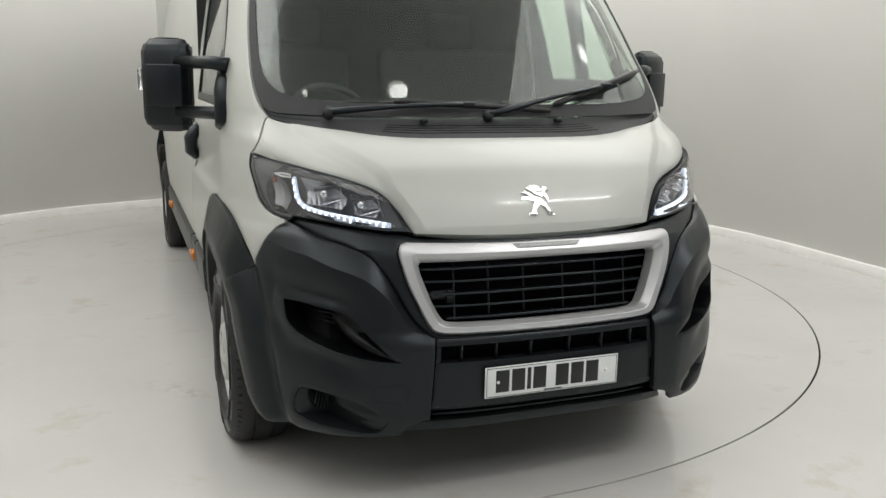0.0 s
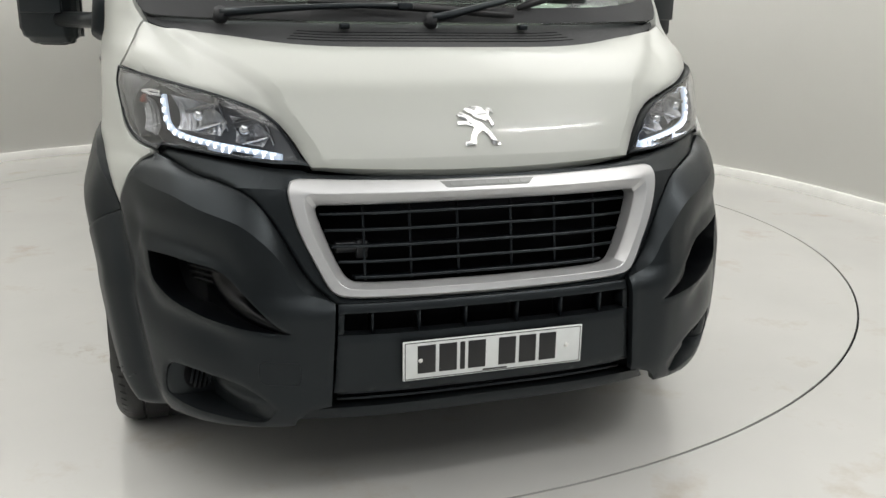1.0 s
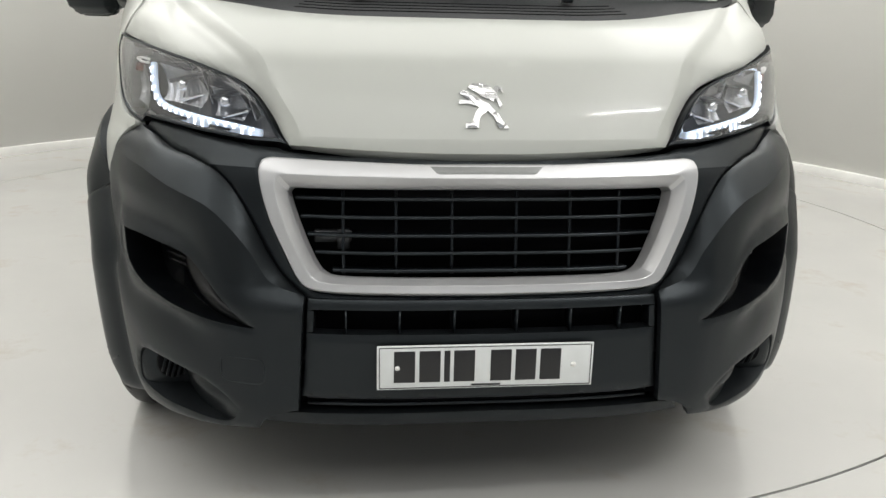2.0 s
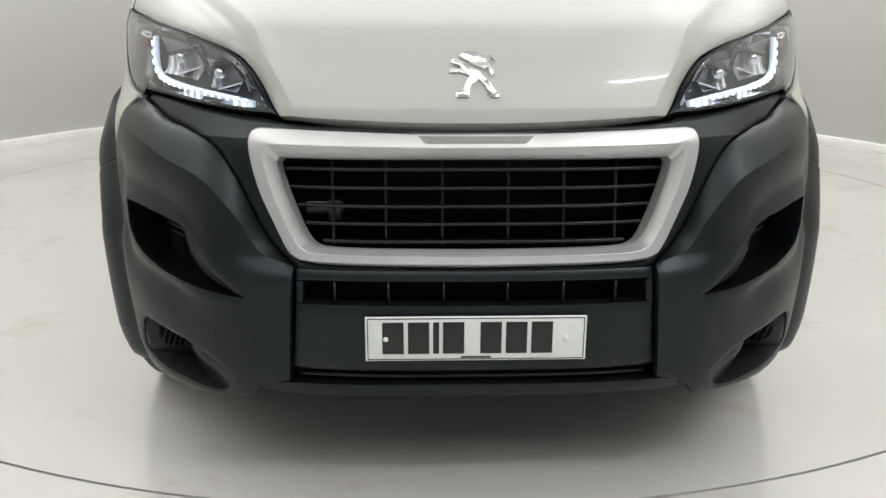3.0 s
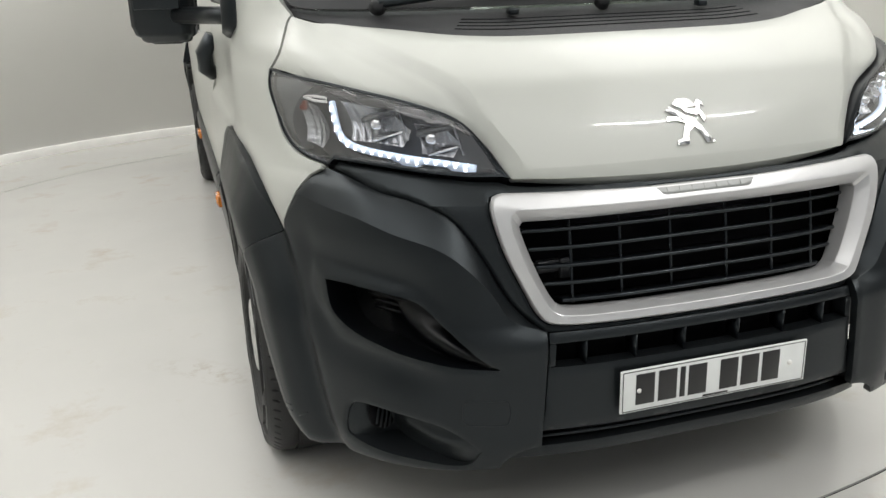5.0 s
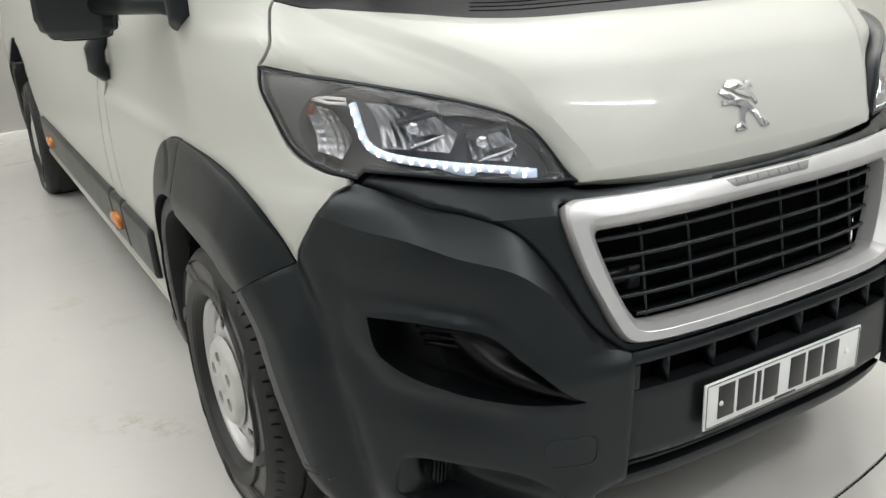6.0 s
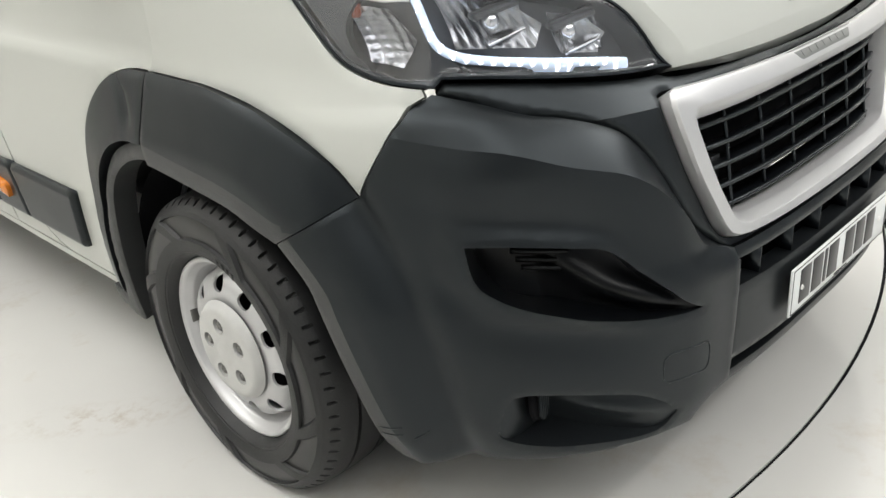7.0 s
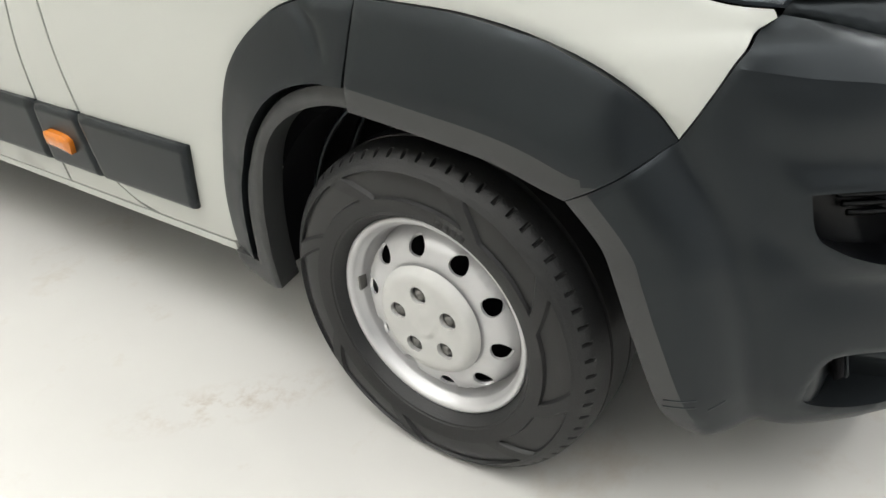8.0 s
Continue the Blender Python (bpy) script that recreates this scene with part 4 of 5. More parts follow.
def headlight(side):
    rim = inset(loop(LAMP_TOP, LAMP_OUT[::-1], curve([X(0.838, 0.995), X(0.825, 1.010)]), LAMP_LOW[::-1]), 0.004)
    shell = panel("headlight", [inset(rim, 0.004)], BOWL, van, side, res=0.02, off=-0.075, rim=0, depth=0, label="clear headlight with lit white LED strip")
    # The bowl's wall, from the lens back to the shell.
    bm = bmesh.new()
    n = len(rim)
    rows = [[bm.verts.new(on_skin(s, z, o, side)) for s, z in rim] for o in (-0.006, -0.080)]
    for i in range(n):
        bm.faces.new((rows[0][i], rows[0][(i + 1) % n], rows[1][(i + 1) % n], rows[1][i]))
    bmesh.ops.recalc_face_normals(bm, faces=bm.faces)
    part("bowl", bm, BEZEL_DARK, shell)
    lens = panel("lens", [rim], LENS, shell, side, res=0.018, off=0.004, rim=0.003, depth=0.003, back=True)
    lens.visible_shadow = False
    # A dark seal round the lens and a dark band behind its edge.
    panel("lens_seal", [inset(rim, -0.002), inset(rim, 0.003)], SHINY, shell, side, res=0.02, off=0.0065, rim=0.002, depth=0.008)
    panel("edge_band", [rim, inset(rim, 0.010)], SHINY, shell, side, res=0.02, off=-0.004, rim=0, depth=0.004)
    # The L-shaped light strip with its row of LEDs.
    path = curve([X(0.835, 1.145), X(0.832, 1.103), X(0.826, 1.066), X(0.808, 1.045), X(0.775, 1.034), X(0.698, 1.022), X(0.60, 1.010), X(0.535, 1.001)], 0.006)
    part("light_guide", tube([on_skin(s, z, -0.030, side) for s, z in path], 0.0080, 10), GUIDE, shell, "white LED light strip")
    cells = [on_skin(s, z, -0.0235, side) for s, z in path[1::4]]
    for near, far in zip(cells, cells[1:]):
        mid, run = (near + far) / 2, far - near
        lying = abs(run.x) > abs(run.z)
        part("led", block(*mid, 0.0135 if lying else 0.0105, 0.003, 0.0105 if lying else 0.0135, bevel=0.0012, turn=pose(0, 0, 0, 0, side * math.degrees(math.atan2(-run.z, abs(run.x))) if lying else 0, side * 12)), GLOW, shell)
    # A black ledge under the strip and a plain dark cover at the outer tip.
    ledge = np.vstack([path[14:], (path[14:] - (0, 0.013))[::-1]])
    panel("led_ledge", [ledge], SHINY, shell, side, res=0.02, off=-0.035, rim=0, depth=0.02)
    tip = loop(curve([X(0.925, 1.198), X(0.895, 1.190), X(0.85, 1.180)]), curve([X(0.85, 1.180), X(0.885, 1.15), X(0.905, 1.105), X(0.905, 1.06), X(0.89, 1.025)]), curve([X(0.89, 1.025), X(0.912, 1.055), X(0.924, 1.11), X(0.931, 1.16), X(0.925, 1.198)]))
    panel("tip_cover", [tip], BEZEL_DARK, shell, side, res=0.02, off=-0.012, rim=0, depth=0.03)

    def dish(x0, x1, z0, z1, deep, flutes, rows, material):
        """A concave reflector, fluted upright and, with rows, cut into lumps."""
        corners = [(x0, z0 + 0.4 * (z1 - z0)), (x0 + 0.02, z0), (x1 - 0.01, z0 + 0.1 * (z1 - z0)), (x1, z1), (x0 + 0.35 * (x1 - x0), z1 - 0.1 * (z1 - z0))]
        lp = loop(*[curve([X(*a), X(*b)], 0.008) for a, b in zip(corners, corners[1:] + corners[:1])])
        mid = lp.mean(0)
        half = (lp.max(0) - lp.min(0)) / 2

        def hollow(v):
            q = (v - mid) / half
            wave = np.abs(np.sin(q[:, 0] * flutes * math.pi / 2))
            if rows:
                wave = wave * np.abs(np.sin(q[:, 1] * rows * math.pi / 2))
            return -deep * (1 - 0.5 * (q ** 2).sum(1)) + 0.0035 * wave

        panel("reflector", [lp], material, shell, side, res=0.004, off=-0.020, relief=hollow, rim=0, depth=0.002, label="fluted chrome reflector")

    dish(0.845, 0.905, 1.03, 1.14, 0.030, 5, 7, BEZEL)
    dish(0.675, 0.815, 1.045, 1.150, 0.045, 9, 0, BEZEL)
    dish(0.565, 0.665, 1.022, 1.105, 0.040, 7, 0, BEZEL)
    # Two lamp cells: a dark hood, a bulb, a bright ledge and the chrome wall between.
    for x, z in ((0.745, 1.098), (0.625, 1.066)):
        c = on_skin(X(x, z)[0], z, -0.045, side)
        part("lamp_hood", block(*(c + Vector((0, 0, 0.022))), 0.085, 0.03, 0.012, bevel=0.004, turn=pose(0, 0, 0, 0, side * 12, side * 24)), BEZEL_DARK, shell)
        bm = bmesh.new()
        bmesh.ops.create_uvsphere(bm, u_segments=16, v_segments=10, radius=0.016, matrix=Matrix.Translation(c + Vector((side * 0.008, 0.0, 0.004))))
        part("bulb", bm, CHROME, shell)
        part("bright_ledge", block(*(c + Vector((-side * 0.018, -0.008, -0.022))), 0.075, 0.022, 0.006, bevel=0.002, turn=pose(0, 0, 0, 24, side * 16, side * 24)), CHROME, shell)
        part("lamp_fin", block(*(c + Vector((-side * 0.055, 0.0, 0.0))), 0.006, 0.035, 0.085, bevel=0.002, turn=pose(0, 0, 0, 0, side * 18, side * 12)), BEZEL, shell)
    q = [on_skin(*X(x, z), -0.02, side) for x, z in ((0.885, 1.150), (0.865, 1.155), (0.84, 1.153), (0.84, 1.143), (0.865, 1.143), (0.885, 1.150))]
    part("lamp_loop", tube(q, 0.0035, 6), TRIM, shell)
    part("indicator_cap", block(*on_skin(X(0.897, 1.13)[0], 1.13, -0.035, side), 0.018, 0.02, 0.028, bevel=0.005, turn=pose(0, 0, 0, 0, 0, side * 45)), AMBER_DARK, shell)


def arch(side, dy=0.0, front=True):
    """The dark wheel-arch trim: front piece, rear piece and inner lip."""
    def shift(c):
        return c + (dy, 0)

    rim_line = np.vstack([shift(ARCH_OUT), shift(ARCH_REAR_OUT)[1:]])

    def swell(v):
        """Up from the body to a crease, then a flat lip down to the opening; a fold behind the seam."""
        d = gap_to(v, rim_line, False)
        fold = 0.007 * np.exp(-(((v[:, 0] - dy - Y(1.125, 0.9)[0]) / 0.020) ** 2)) * ease((v[:, 1] - 0.86) / 0.04)
        lead = ease((Y(0.85, 0.9)[0] + dy - v[:, 0]) / 0.3)
        tall = 0.036 + 0.006 * lead
        out = tall * np.clip(d / 0.135, 0, 1) - fold + 0.018 * lead
        if not front:
            return out
        # A flat lip turns in along the opening.
        out = out - 0.008 * np.clip(1 - gap_to(v, ARCH_IN, False) / 0.050, 0, 1)
        # Where it meets the bumper it lies flush with it.
        gap = ((v[:, None] - ARCH_SEAM[None]) ** 2).sum(2)
        share = np.exp(-(gap - gap.min(1, keepdims=True)) / 0.0006)
        flush = (share * bumper_out(ARCH_SEAM)[None]).sum(1) / share.sum(1)
        k = ease(gap_to(v, ARCH_SEAM, False) / 0.14)
        return (flush - 0.011) * (1 - k) + out * k

    if front:
        lp = loop(ARCH_OUT, flank_curve([(1.040, 0.995), (1.06, 0.802)]), ARCH_IN, ARCH_SEAM[::-1])
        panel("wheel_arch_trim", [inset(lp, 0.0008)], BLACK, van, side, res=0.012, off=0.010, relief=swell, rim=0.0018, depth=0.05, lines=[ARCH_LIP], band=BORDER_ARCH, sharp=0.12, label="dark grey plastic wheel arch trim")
    outer_side, inner_side = [shift(c[c[:, 1] > 0.347]) for c in (ARCH_REAR_OUT, ARCH_REAR_MID)]
    lp = loop(outer_side, curve([outer_side[-1], inner_side[0]]), inner_side, shift(flank_curve([(1.06, 0.848), (1.040, 0.995)])))
    panel("wheel_arch_trim", [inset(lp, 0.0008)], BLACK, van, side, res=0.012, off=0.010, relief=swell, rim=0.0018, depth=0.05, label="dark grey plastic wheel arch trim")
    mid = inner_side - (0.009, 0.007)
    # Its foot runs out under the rear piece.
    foot = curve([shift(ARCH_REAR_IN)[0], shift(flank_curve([(1.45, 0.272), (1.50, 0.288)]))[0], shift(flank_curve([(1.525, 0.312), (1.538, 0.338)]))[0], outer_side[-1] - (0.003, 0.007)], 0.012)
    lp = loop(mid, curve([mid[-1], shift(ARCH_REAR_IN)[-1]]), shift(ARCH_REAR_IN)[::-1], foot, curve([foot[-1], mid[0]]))
    panel("arch_lip", [lp], LIT_LIP, van, side, res=0.010, off=0.026, rim=0.005, depth=0.06)
    # The liner: a dark half barrel over the wheel.
    bm = bmesh.new()
    rows = []
    for x in (0.97, 0.62):
        rows.append([bm.verts.new((side * x, 0.965 + dy + 0.46 * math.cos(a), 0.36 + 0.455 * math.sin(a))) for a in np.linspace(-0.1, math.pi - 0.02, 40)])
    for k in range(39):
        bm.faces.new((rows[0][k], rows[0][k + 1], rows[1][k + 1], rows[1][k]))
    bm.faces.new(rows[1])
    liner = part("wheel_liner", bm, DARK, van)
    for x, r in ((0.85, 0.452), (0.74, 0.449)):
        part("liner_rib", tube([(side * x, 0.965 + dy + r * math.cos(a), 0.36 + (r - 0.005) * math.sin(a)) for a in np.linspace(0.05, math.pi - 0.1, 30)], 0.007, 6), SHINY, liner)
    part("liner_clip", block(side * 0.9, 1.372 + dy, 0.585, 0.02, 0.012, 0.034, bevel=0.004, turn=pose(0, 0, 0, 32)), HEAD, liner)


def flank(side):
    """Door, pillar strip and load panels, with the rub strips along them."""
    sill = 0.325
    arch_edge = np.vstack([ARCH_REAR_OUT])
    door = loop(DOOR_EDGE[:17], curve([DOOR_EDGE[16], Y(1.25, 1.345), Y(2.08, 1.345)], 0.04), flank_curve([(2.08, 1.345), (2.075, 1.1), (2.08, 0.98), (2.075, 0.7), (2.03, 0.45), (1.95, 0.375), (1.85, 0.352)], 0.04), flank_curve([(1.85, 0.352), (1.575, 0.352)], 0.04), ARCH_REAR_OUT[::-1][2:])
    def crease(v):
        """A shallow hollow under the belt that ends in a soft line."""
        z = v[:, 1]
        return -0.010 * ease((z - 0.985) / 0.03) * ease((1.30 - z) / 0.2)

    d = panel("front_door", [inset(door, 0.0025)], WHITE, van, side, res=0.02, relief=crease, rim=0.003, depth=0.03, label="white front door with black handle")
    panel("door_card", [inset(door, 0.01)], DASH, d, side, res=0.08, off=-0.034, rim=0, depth=0)
    h = tube([Vector((side * 1.0, 2.04, 1.06)), Vector((side * 1.03, 2.02, 1.09)), Vector((side * 1.035, 1.99, 1.15)), Vector((side * 1.0, 1.97, 1.22))], [0.028, 0.034, 0.034, 0.026], 10)
    part("door_handle", h, SHINY, d, "black plastic door handle")
    low = loop(flank_curve([(1.57, sill), (5.52, sill)], 0.2), flank_curve([(5.52, sill), (5.52, 0.348)]), flank_curve([(5.52, 0.348), (1.57, 0.348)], 0.2))
    panel("sill", [low], WHITE, van, side, res=0.2, rim=0.003, depth=0.03)
    post = loop(flank_curve([(2.085, 1.345), (2.08, 1.1), (2.085, 0.98), (2.08, 0.7), (2.035, 0.45), (1.957, 0.377), (1.90, 0.353)], 0.04), flank_curve([(1.90, 0.353), (2.26, 0.353)], 0.05), flank_curve([(2.26, 0.353), (2.262, 0.7), (2.215, 0.98), (2.21, 1.1), (2.22, 1.345)], 0.04), flank_curve([(2.22, 1.345), (2.24, 2.3)], 0.05), flank_curve([(2.24, 2.3), (2.10, 2.3)], 0.05), flank_curve([(2.10, 2.3), (2.085, 1.345)], 0.05))
    panel("door_post", [inset(post, 0.002)], WHITE, van, side, res=0.05, rim=0.003, depth=0.03)
    rear_arch = ARCH_REAR_OUT + (4.035, 0)
    front_half = np.stack([2 * (Y(1.0, 0.5)[0] + 4.035) - ARCH_REAR_OUT[:, 0] - 4.035, ARCH_REAR_OUT[:, 1]], 1)
    load = loop(flank_curve([(2.27, 0.353), (2.27, 0.7), (2.222, 0.98), (2.217, 1.1), (2.227, 1.345), (2.247, 2.3)], 0.05), flank_curve([(2.247, 2.3), (5.95, 2.3)], 0.1), flank_curve([(5.95, 2.3), (5.95, 0.353)], 0.1), curve([Y(5.95, 0.353), rear_arch[-1] + (0.0, 0.04)], 0.1), rear_arch[::-1][2:], front_half[:-2], curve([front_half[-2], Y(2.27, 0.353)], 0.1))
    panel("load_side", [load], WHITE, van, side, res=0.08, rim=0.003, depth=0.03)
    # Rub strips in three lengths, the short one with an amber marker lamp.
    def strip(y0, y1, slant0, slant1):
        lp = loop(flank_curve([(y0, 0.43), (y1, 0.43)], 0.05), flank_curve([(y1, 0.43), (y1 + slant1, 0.605)], 0.03), flank_curve([(y1 + slant1, 0.605), (y0 + slant0, 0.605)], 0.05), flank_curve([(y0 + slant0, 0.605), (y0, 0.43)], 0.03))
        return panel("rub_strip", [lp], BLACK, van, side, res=0.008 if y1 - y0 < 0.5 else 0.014, off=0.022, rim=0.012, depth=0.025, label="dark grey plastic rub strip")

    strip(1.655, 2.022, -0.035, 0.03)
    s2 = strip(2.03, 2.262, 0.03, -0.005)
    strip(2.272, 4.30, -0.005, 0.0)
    for y, holder in ((2.165, s2), (3.95, s2)):
        lp = loop(flank_curve([(y - 0.055, 0.49), (y + 0.055, 0.50)], 0.02), flank_curve([(y + 0.055, 0.50), (y + 0.05, 0.54), (y - 0.055, 0.535), (y - 0.055, 0.49)], 0.02))
        panel("marker_lamp", [lp], AMBER, holder, side, res=0.012, off=0.044, rim=0.008, depth=0.025, label="amber side marker lamp")
    # Door glass above the belt, its frame, the upright that parts off the quarter pane, and the trim inside.
    front_line = [(1.15, 1.36), (1.175, 1.46), (1.25, 1.64), (1.39, 1.82), (1.60, 1.98)]
    glass = loop(flank_curve([(1.15, 1.36), (2.08, 1.36)], 0.05), flank_curve([(2.08, 1.36), (2.09, 2.02)], 0.05), flank_curve([(2.09, 2.02), (1.60, 1.98)], 0.05), flank_curve(front_line[::-1], 0.05))
    g = panel("door_glass", [glass], GLASS, d, side, res=0.08, off=-0.01, rim=0, depth=0.004, back=True)
    g.visible_shadow = False
    frame_line = loop(flank_curve([(1.10, 1.35), (2.084, 1.35)], 0.05), flank_curve([(2.084, 1.35), (2.10, 2.055)], 0.05), flank_curve([(2.10, 2.055), (1.63, 2.04)], 0.05), flank_curve([(1.63, 2.04), (1.37, 1.855), (1.22, 1.665), (1.135, 1.49), (1.10, 1.35)], 0.05))
    panel("window_frame", [frame_line, inset(frame_line, 0.03)], SHINY, d, side, res=0.06, off=0.0, rim=0.003, depth=0.02)
    upright_bar = loop(flank_curve([(1.49, 1.355), (1.60, 1.355)], 0.05), flank_curve([(1.60, 1.355), (1.67, 1.89), (1.69, 2.02)], 0.05), flank_curve([(1.69, 2.02), (1.64, 2.01), (1.52, 1.90)], 0.05), flank_curve([(1.52, 1.90), (1.49, 1.355)], 0.05))
    panel("quarter_upright", [upright_bar], SHINY, d, side, res=0.06, off=-0.016, rim=0, depth=0.012, back=True)
    belt = loop(flank_curve([(1.13, 1.35), (2.08, 1.35)], 0.05), flank_curve([(2.08, 1.35), (2.09, 2.0)], 0.05), flank_curve([(2.09, 2.0), (2.0, 1.95), (1.87, 1.49), (1.84, 1.475)], 0.05), flank_curve([(1.84, 1.475), (1.30, 1.478), (1.19, 1.455), (1.13, 1.35)], 0.05))
    panel("inner_trim", [belt], DASH, d, side, res=0.06, off=-0.03, rim=0, depth=0.01, back=True)
    rail = loop(flank_curve([(1.62, 2.06), (2.09, 2.065)], 0.08), flank_curve([(2.09, 2.065), (2.09, 2.3)], 0.08), flank_curve([(2.09, 2.3), (1.72, 2.3)], 0.08), flank_curve([(1.72, 2.3), (1.62, 2.06)], 0.08))
    panel("roof_rail", [rail], WHITE, van, side, res=0.08, rim=0.003, depth=0.03)


def windscreen():
    low = curve([X(0.0, 1.332), X(0.5, 1.335), X(0.80, 1.343), X(0.853, 1.352)])
    half = np.vstack([low, curve([X(0.853, 1.352), X(0.880, 1.395), X(0.887, 1.5), X(0.873, 1.65), X(0.848, 1.8), X(0.805, 2.05)])[1:], curve([X(0.805, 2.05), X(0.0, 2.1)])[1:]])
    whole = loop(half, flip(half))
    inner_half = np.vstack([curve([X(0.0, 1.382), X(0.40, 1.384), X(0.63, 1.392), X(0.78, 1.415), X(0.835, 1.455), X(0.851, 1.50)]), curve([X(0.851, 1.50), X(0.853, 1.57), X(0.835, 1.75), X(0.79, 2.0)])[1:], curve([X(0.79, 2.0), X(0.0, 2.05)])[1:]])
    inner = loop(inner_half, flip(inner_half))
    w = panel("windscreen", [inset(whole, 0.002)], GLASS, van, res=0.05, off=-0.004, rim=0, depth=0.005, back=True, label="large raked windscreen with black border")
    w.visible_shadow = False
    panel("black_border", [inset(whole, 0.004), inner], DASH, w, res=0.04, off=-0.0012, rim=0, depth=0.002)
    # The ribbed plastic scuttle under the glass.
    tray_half = np.vstack([curve([X(0.0, 1.276), X(0.352, 1.278), X(0.50, 1.287), X(0.62, 1.302), X(0.73, 1.315), X(0.85, 1.337)]), curve([X(0.85, 1.337), X(0.853, 1.350)])[1:], low[::-1][1:] - (0, 0.002)])

    tray = panel("scuttle", [loop(tray_half, flip(tray_half))], DASH, van, res=0.012, off=-0.012, rim=0.004, depth=0.03, label="dark grey ribbed plastic scuttle panel")
    # Four black bars stand in for the shade inside the air slots.
    for k in range(4):
        rise = 0.014 + 0.0075 * k
        wide = 0.46 - 0.012 * k
        xs = np.linspace(-wide, wide, 30)
        zs = 1.277 + 0.0085 * np.clip((np.abs(xs) - 0.30) / 0.2, 0, 1) ** 1.5 + rise
        part("slot_shade_bar", tube([on_skin(X(x, z)[0], z, -0.0125) for x, z in zip(xs.tolist(), zs.tolist())], 0.0024, 6), DARK, tray)
    for x in (-0.28, 0.30):
        part("washer_jet", block(*on_skin(X(x, 1.318)[0], 1.318, 0.004), 0.03, 0.03, 0.018, bevel=0.005), SHINY, van)


def wiper(pivot, elbow, tip0, tip1):
    """An arm from its pivot to the blade, and the blade on the glass; each place as x and z."""
    def q(x, z, off):
        return on_skin(X(x, z)[0], z, off)

    a, b = np.array(pivot), np.array(elbow)
    pts = [q(*(a + (b - a) * t), 0.018 + 0.022 * math.sin(t * 2.6)) for t in np.linspace(0, 1, 9)]
    arm = part("wiper", tube(pts, [0.017, 0.016, 0.014, 0.012, 0.011, 0.011, 0.010, 0.010, 0.012], 8, 0.8), SHINY, van, "black windscreen wiper")
    bm = bmesh.new()
    bmesh.ops.create_cone(bm, cap_ends=True, segments=20, radius1=0.022, radius2=0.017, depth=0.035, matrix=Matrix.Translation(q(*pivot, 0.012)) @ pose(0, 0, 0, 45))
    part("pivot_cap", bm, DASH, arm)
    t0, t1 = np.array(tip0), np.array(tip1)
    part("blade", tube([q(*(t0 + (t1 - t0) * t), 0.014 + 0.006 * math.sin(t * math.pi)) for t in np.linspace(0, 1, 13)], [0.007] + [0.0115] * 11 + [0.007], 6, 1.2), INK, arm)
    part("blade_clip", block(*q(*elbow, 0.03), 0.05, 0.03, 0.022, bevel=0.005), SHINY, arm)


def mirror(side):
    """A tall two-arm door mirror: rounded housing, arms, glass and side repeater, swung back on its hinge."""
    at = Matrix.Translation((side * 1.172, 1.29, 1.43)) @ pose(0, 0, 0, 0, 0, side * 25)

    def placed(bm):
        bmesh.ops.transform(bm, matrix=at, verts=bm.verts)
        return bm

    bm = block(0, 0, 0, 0.20, 0.13, 0.385, bevel=0.045)
    bmesh.ops.bevel(bm, geom=[e for e in bm.edges if e.calc_face_angle(0) > 0.3], offset=0.012, segments=2, affect="EDGES")
    for v in bm.verts:
        # The front of the shell is drawn in towards top and bottom, the outer side bulges.
        k = v.co.z / 0.19
        v.co.y += 0.03 * k * k if v.co.y < 0 else 0
        v.co.x += side * 0.012 * (1 - k * k) if side * v.co.x > 0 else 0
    m = part("door_mirror", placed(bm), BLACK, van, "black plastic door mirror on two arms")
    part("front_cover", placed(block(-side * 0.01, -0.062, 0.0, 0.15, 0.012, 0.17, bevel=0.005)), SHINY, m)
    for z in (1.525, 1.325):
        part("arm", tube([Vector((side * 0.955, 1.04, z - 0.01)), Vector((side * 1.01, 1.09, z)), Vector((side * 1.13, 1.24, z))], [0.036, 0.031, 0.03], 12, 0.85), BLACK, m)
    foot = tube([Vector((side * 0.935, 1.23, 1.56)), Vector((side * 0.96, 1.06, 1.42)), Vector((side * 0.985, 0.98, 1.28))], [0.025, 0.05, 0.035], 10, 1.3)
    part("foot", foot, BLACK, m)
    part("mirror_glass", placed(block(0, 0.066, 0, 0.175, 0.004, 0.33, bevel=0.0015)), CHROME, m)
    part("repeater", placed(block(side * 0.112, -0.005, 0.02, 0.012, 0.05, 0.09, bevel=0.005)), LENS, m, "clear side repeater lens")


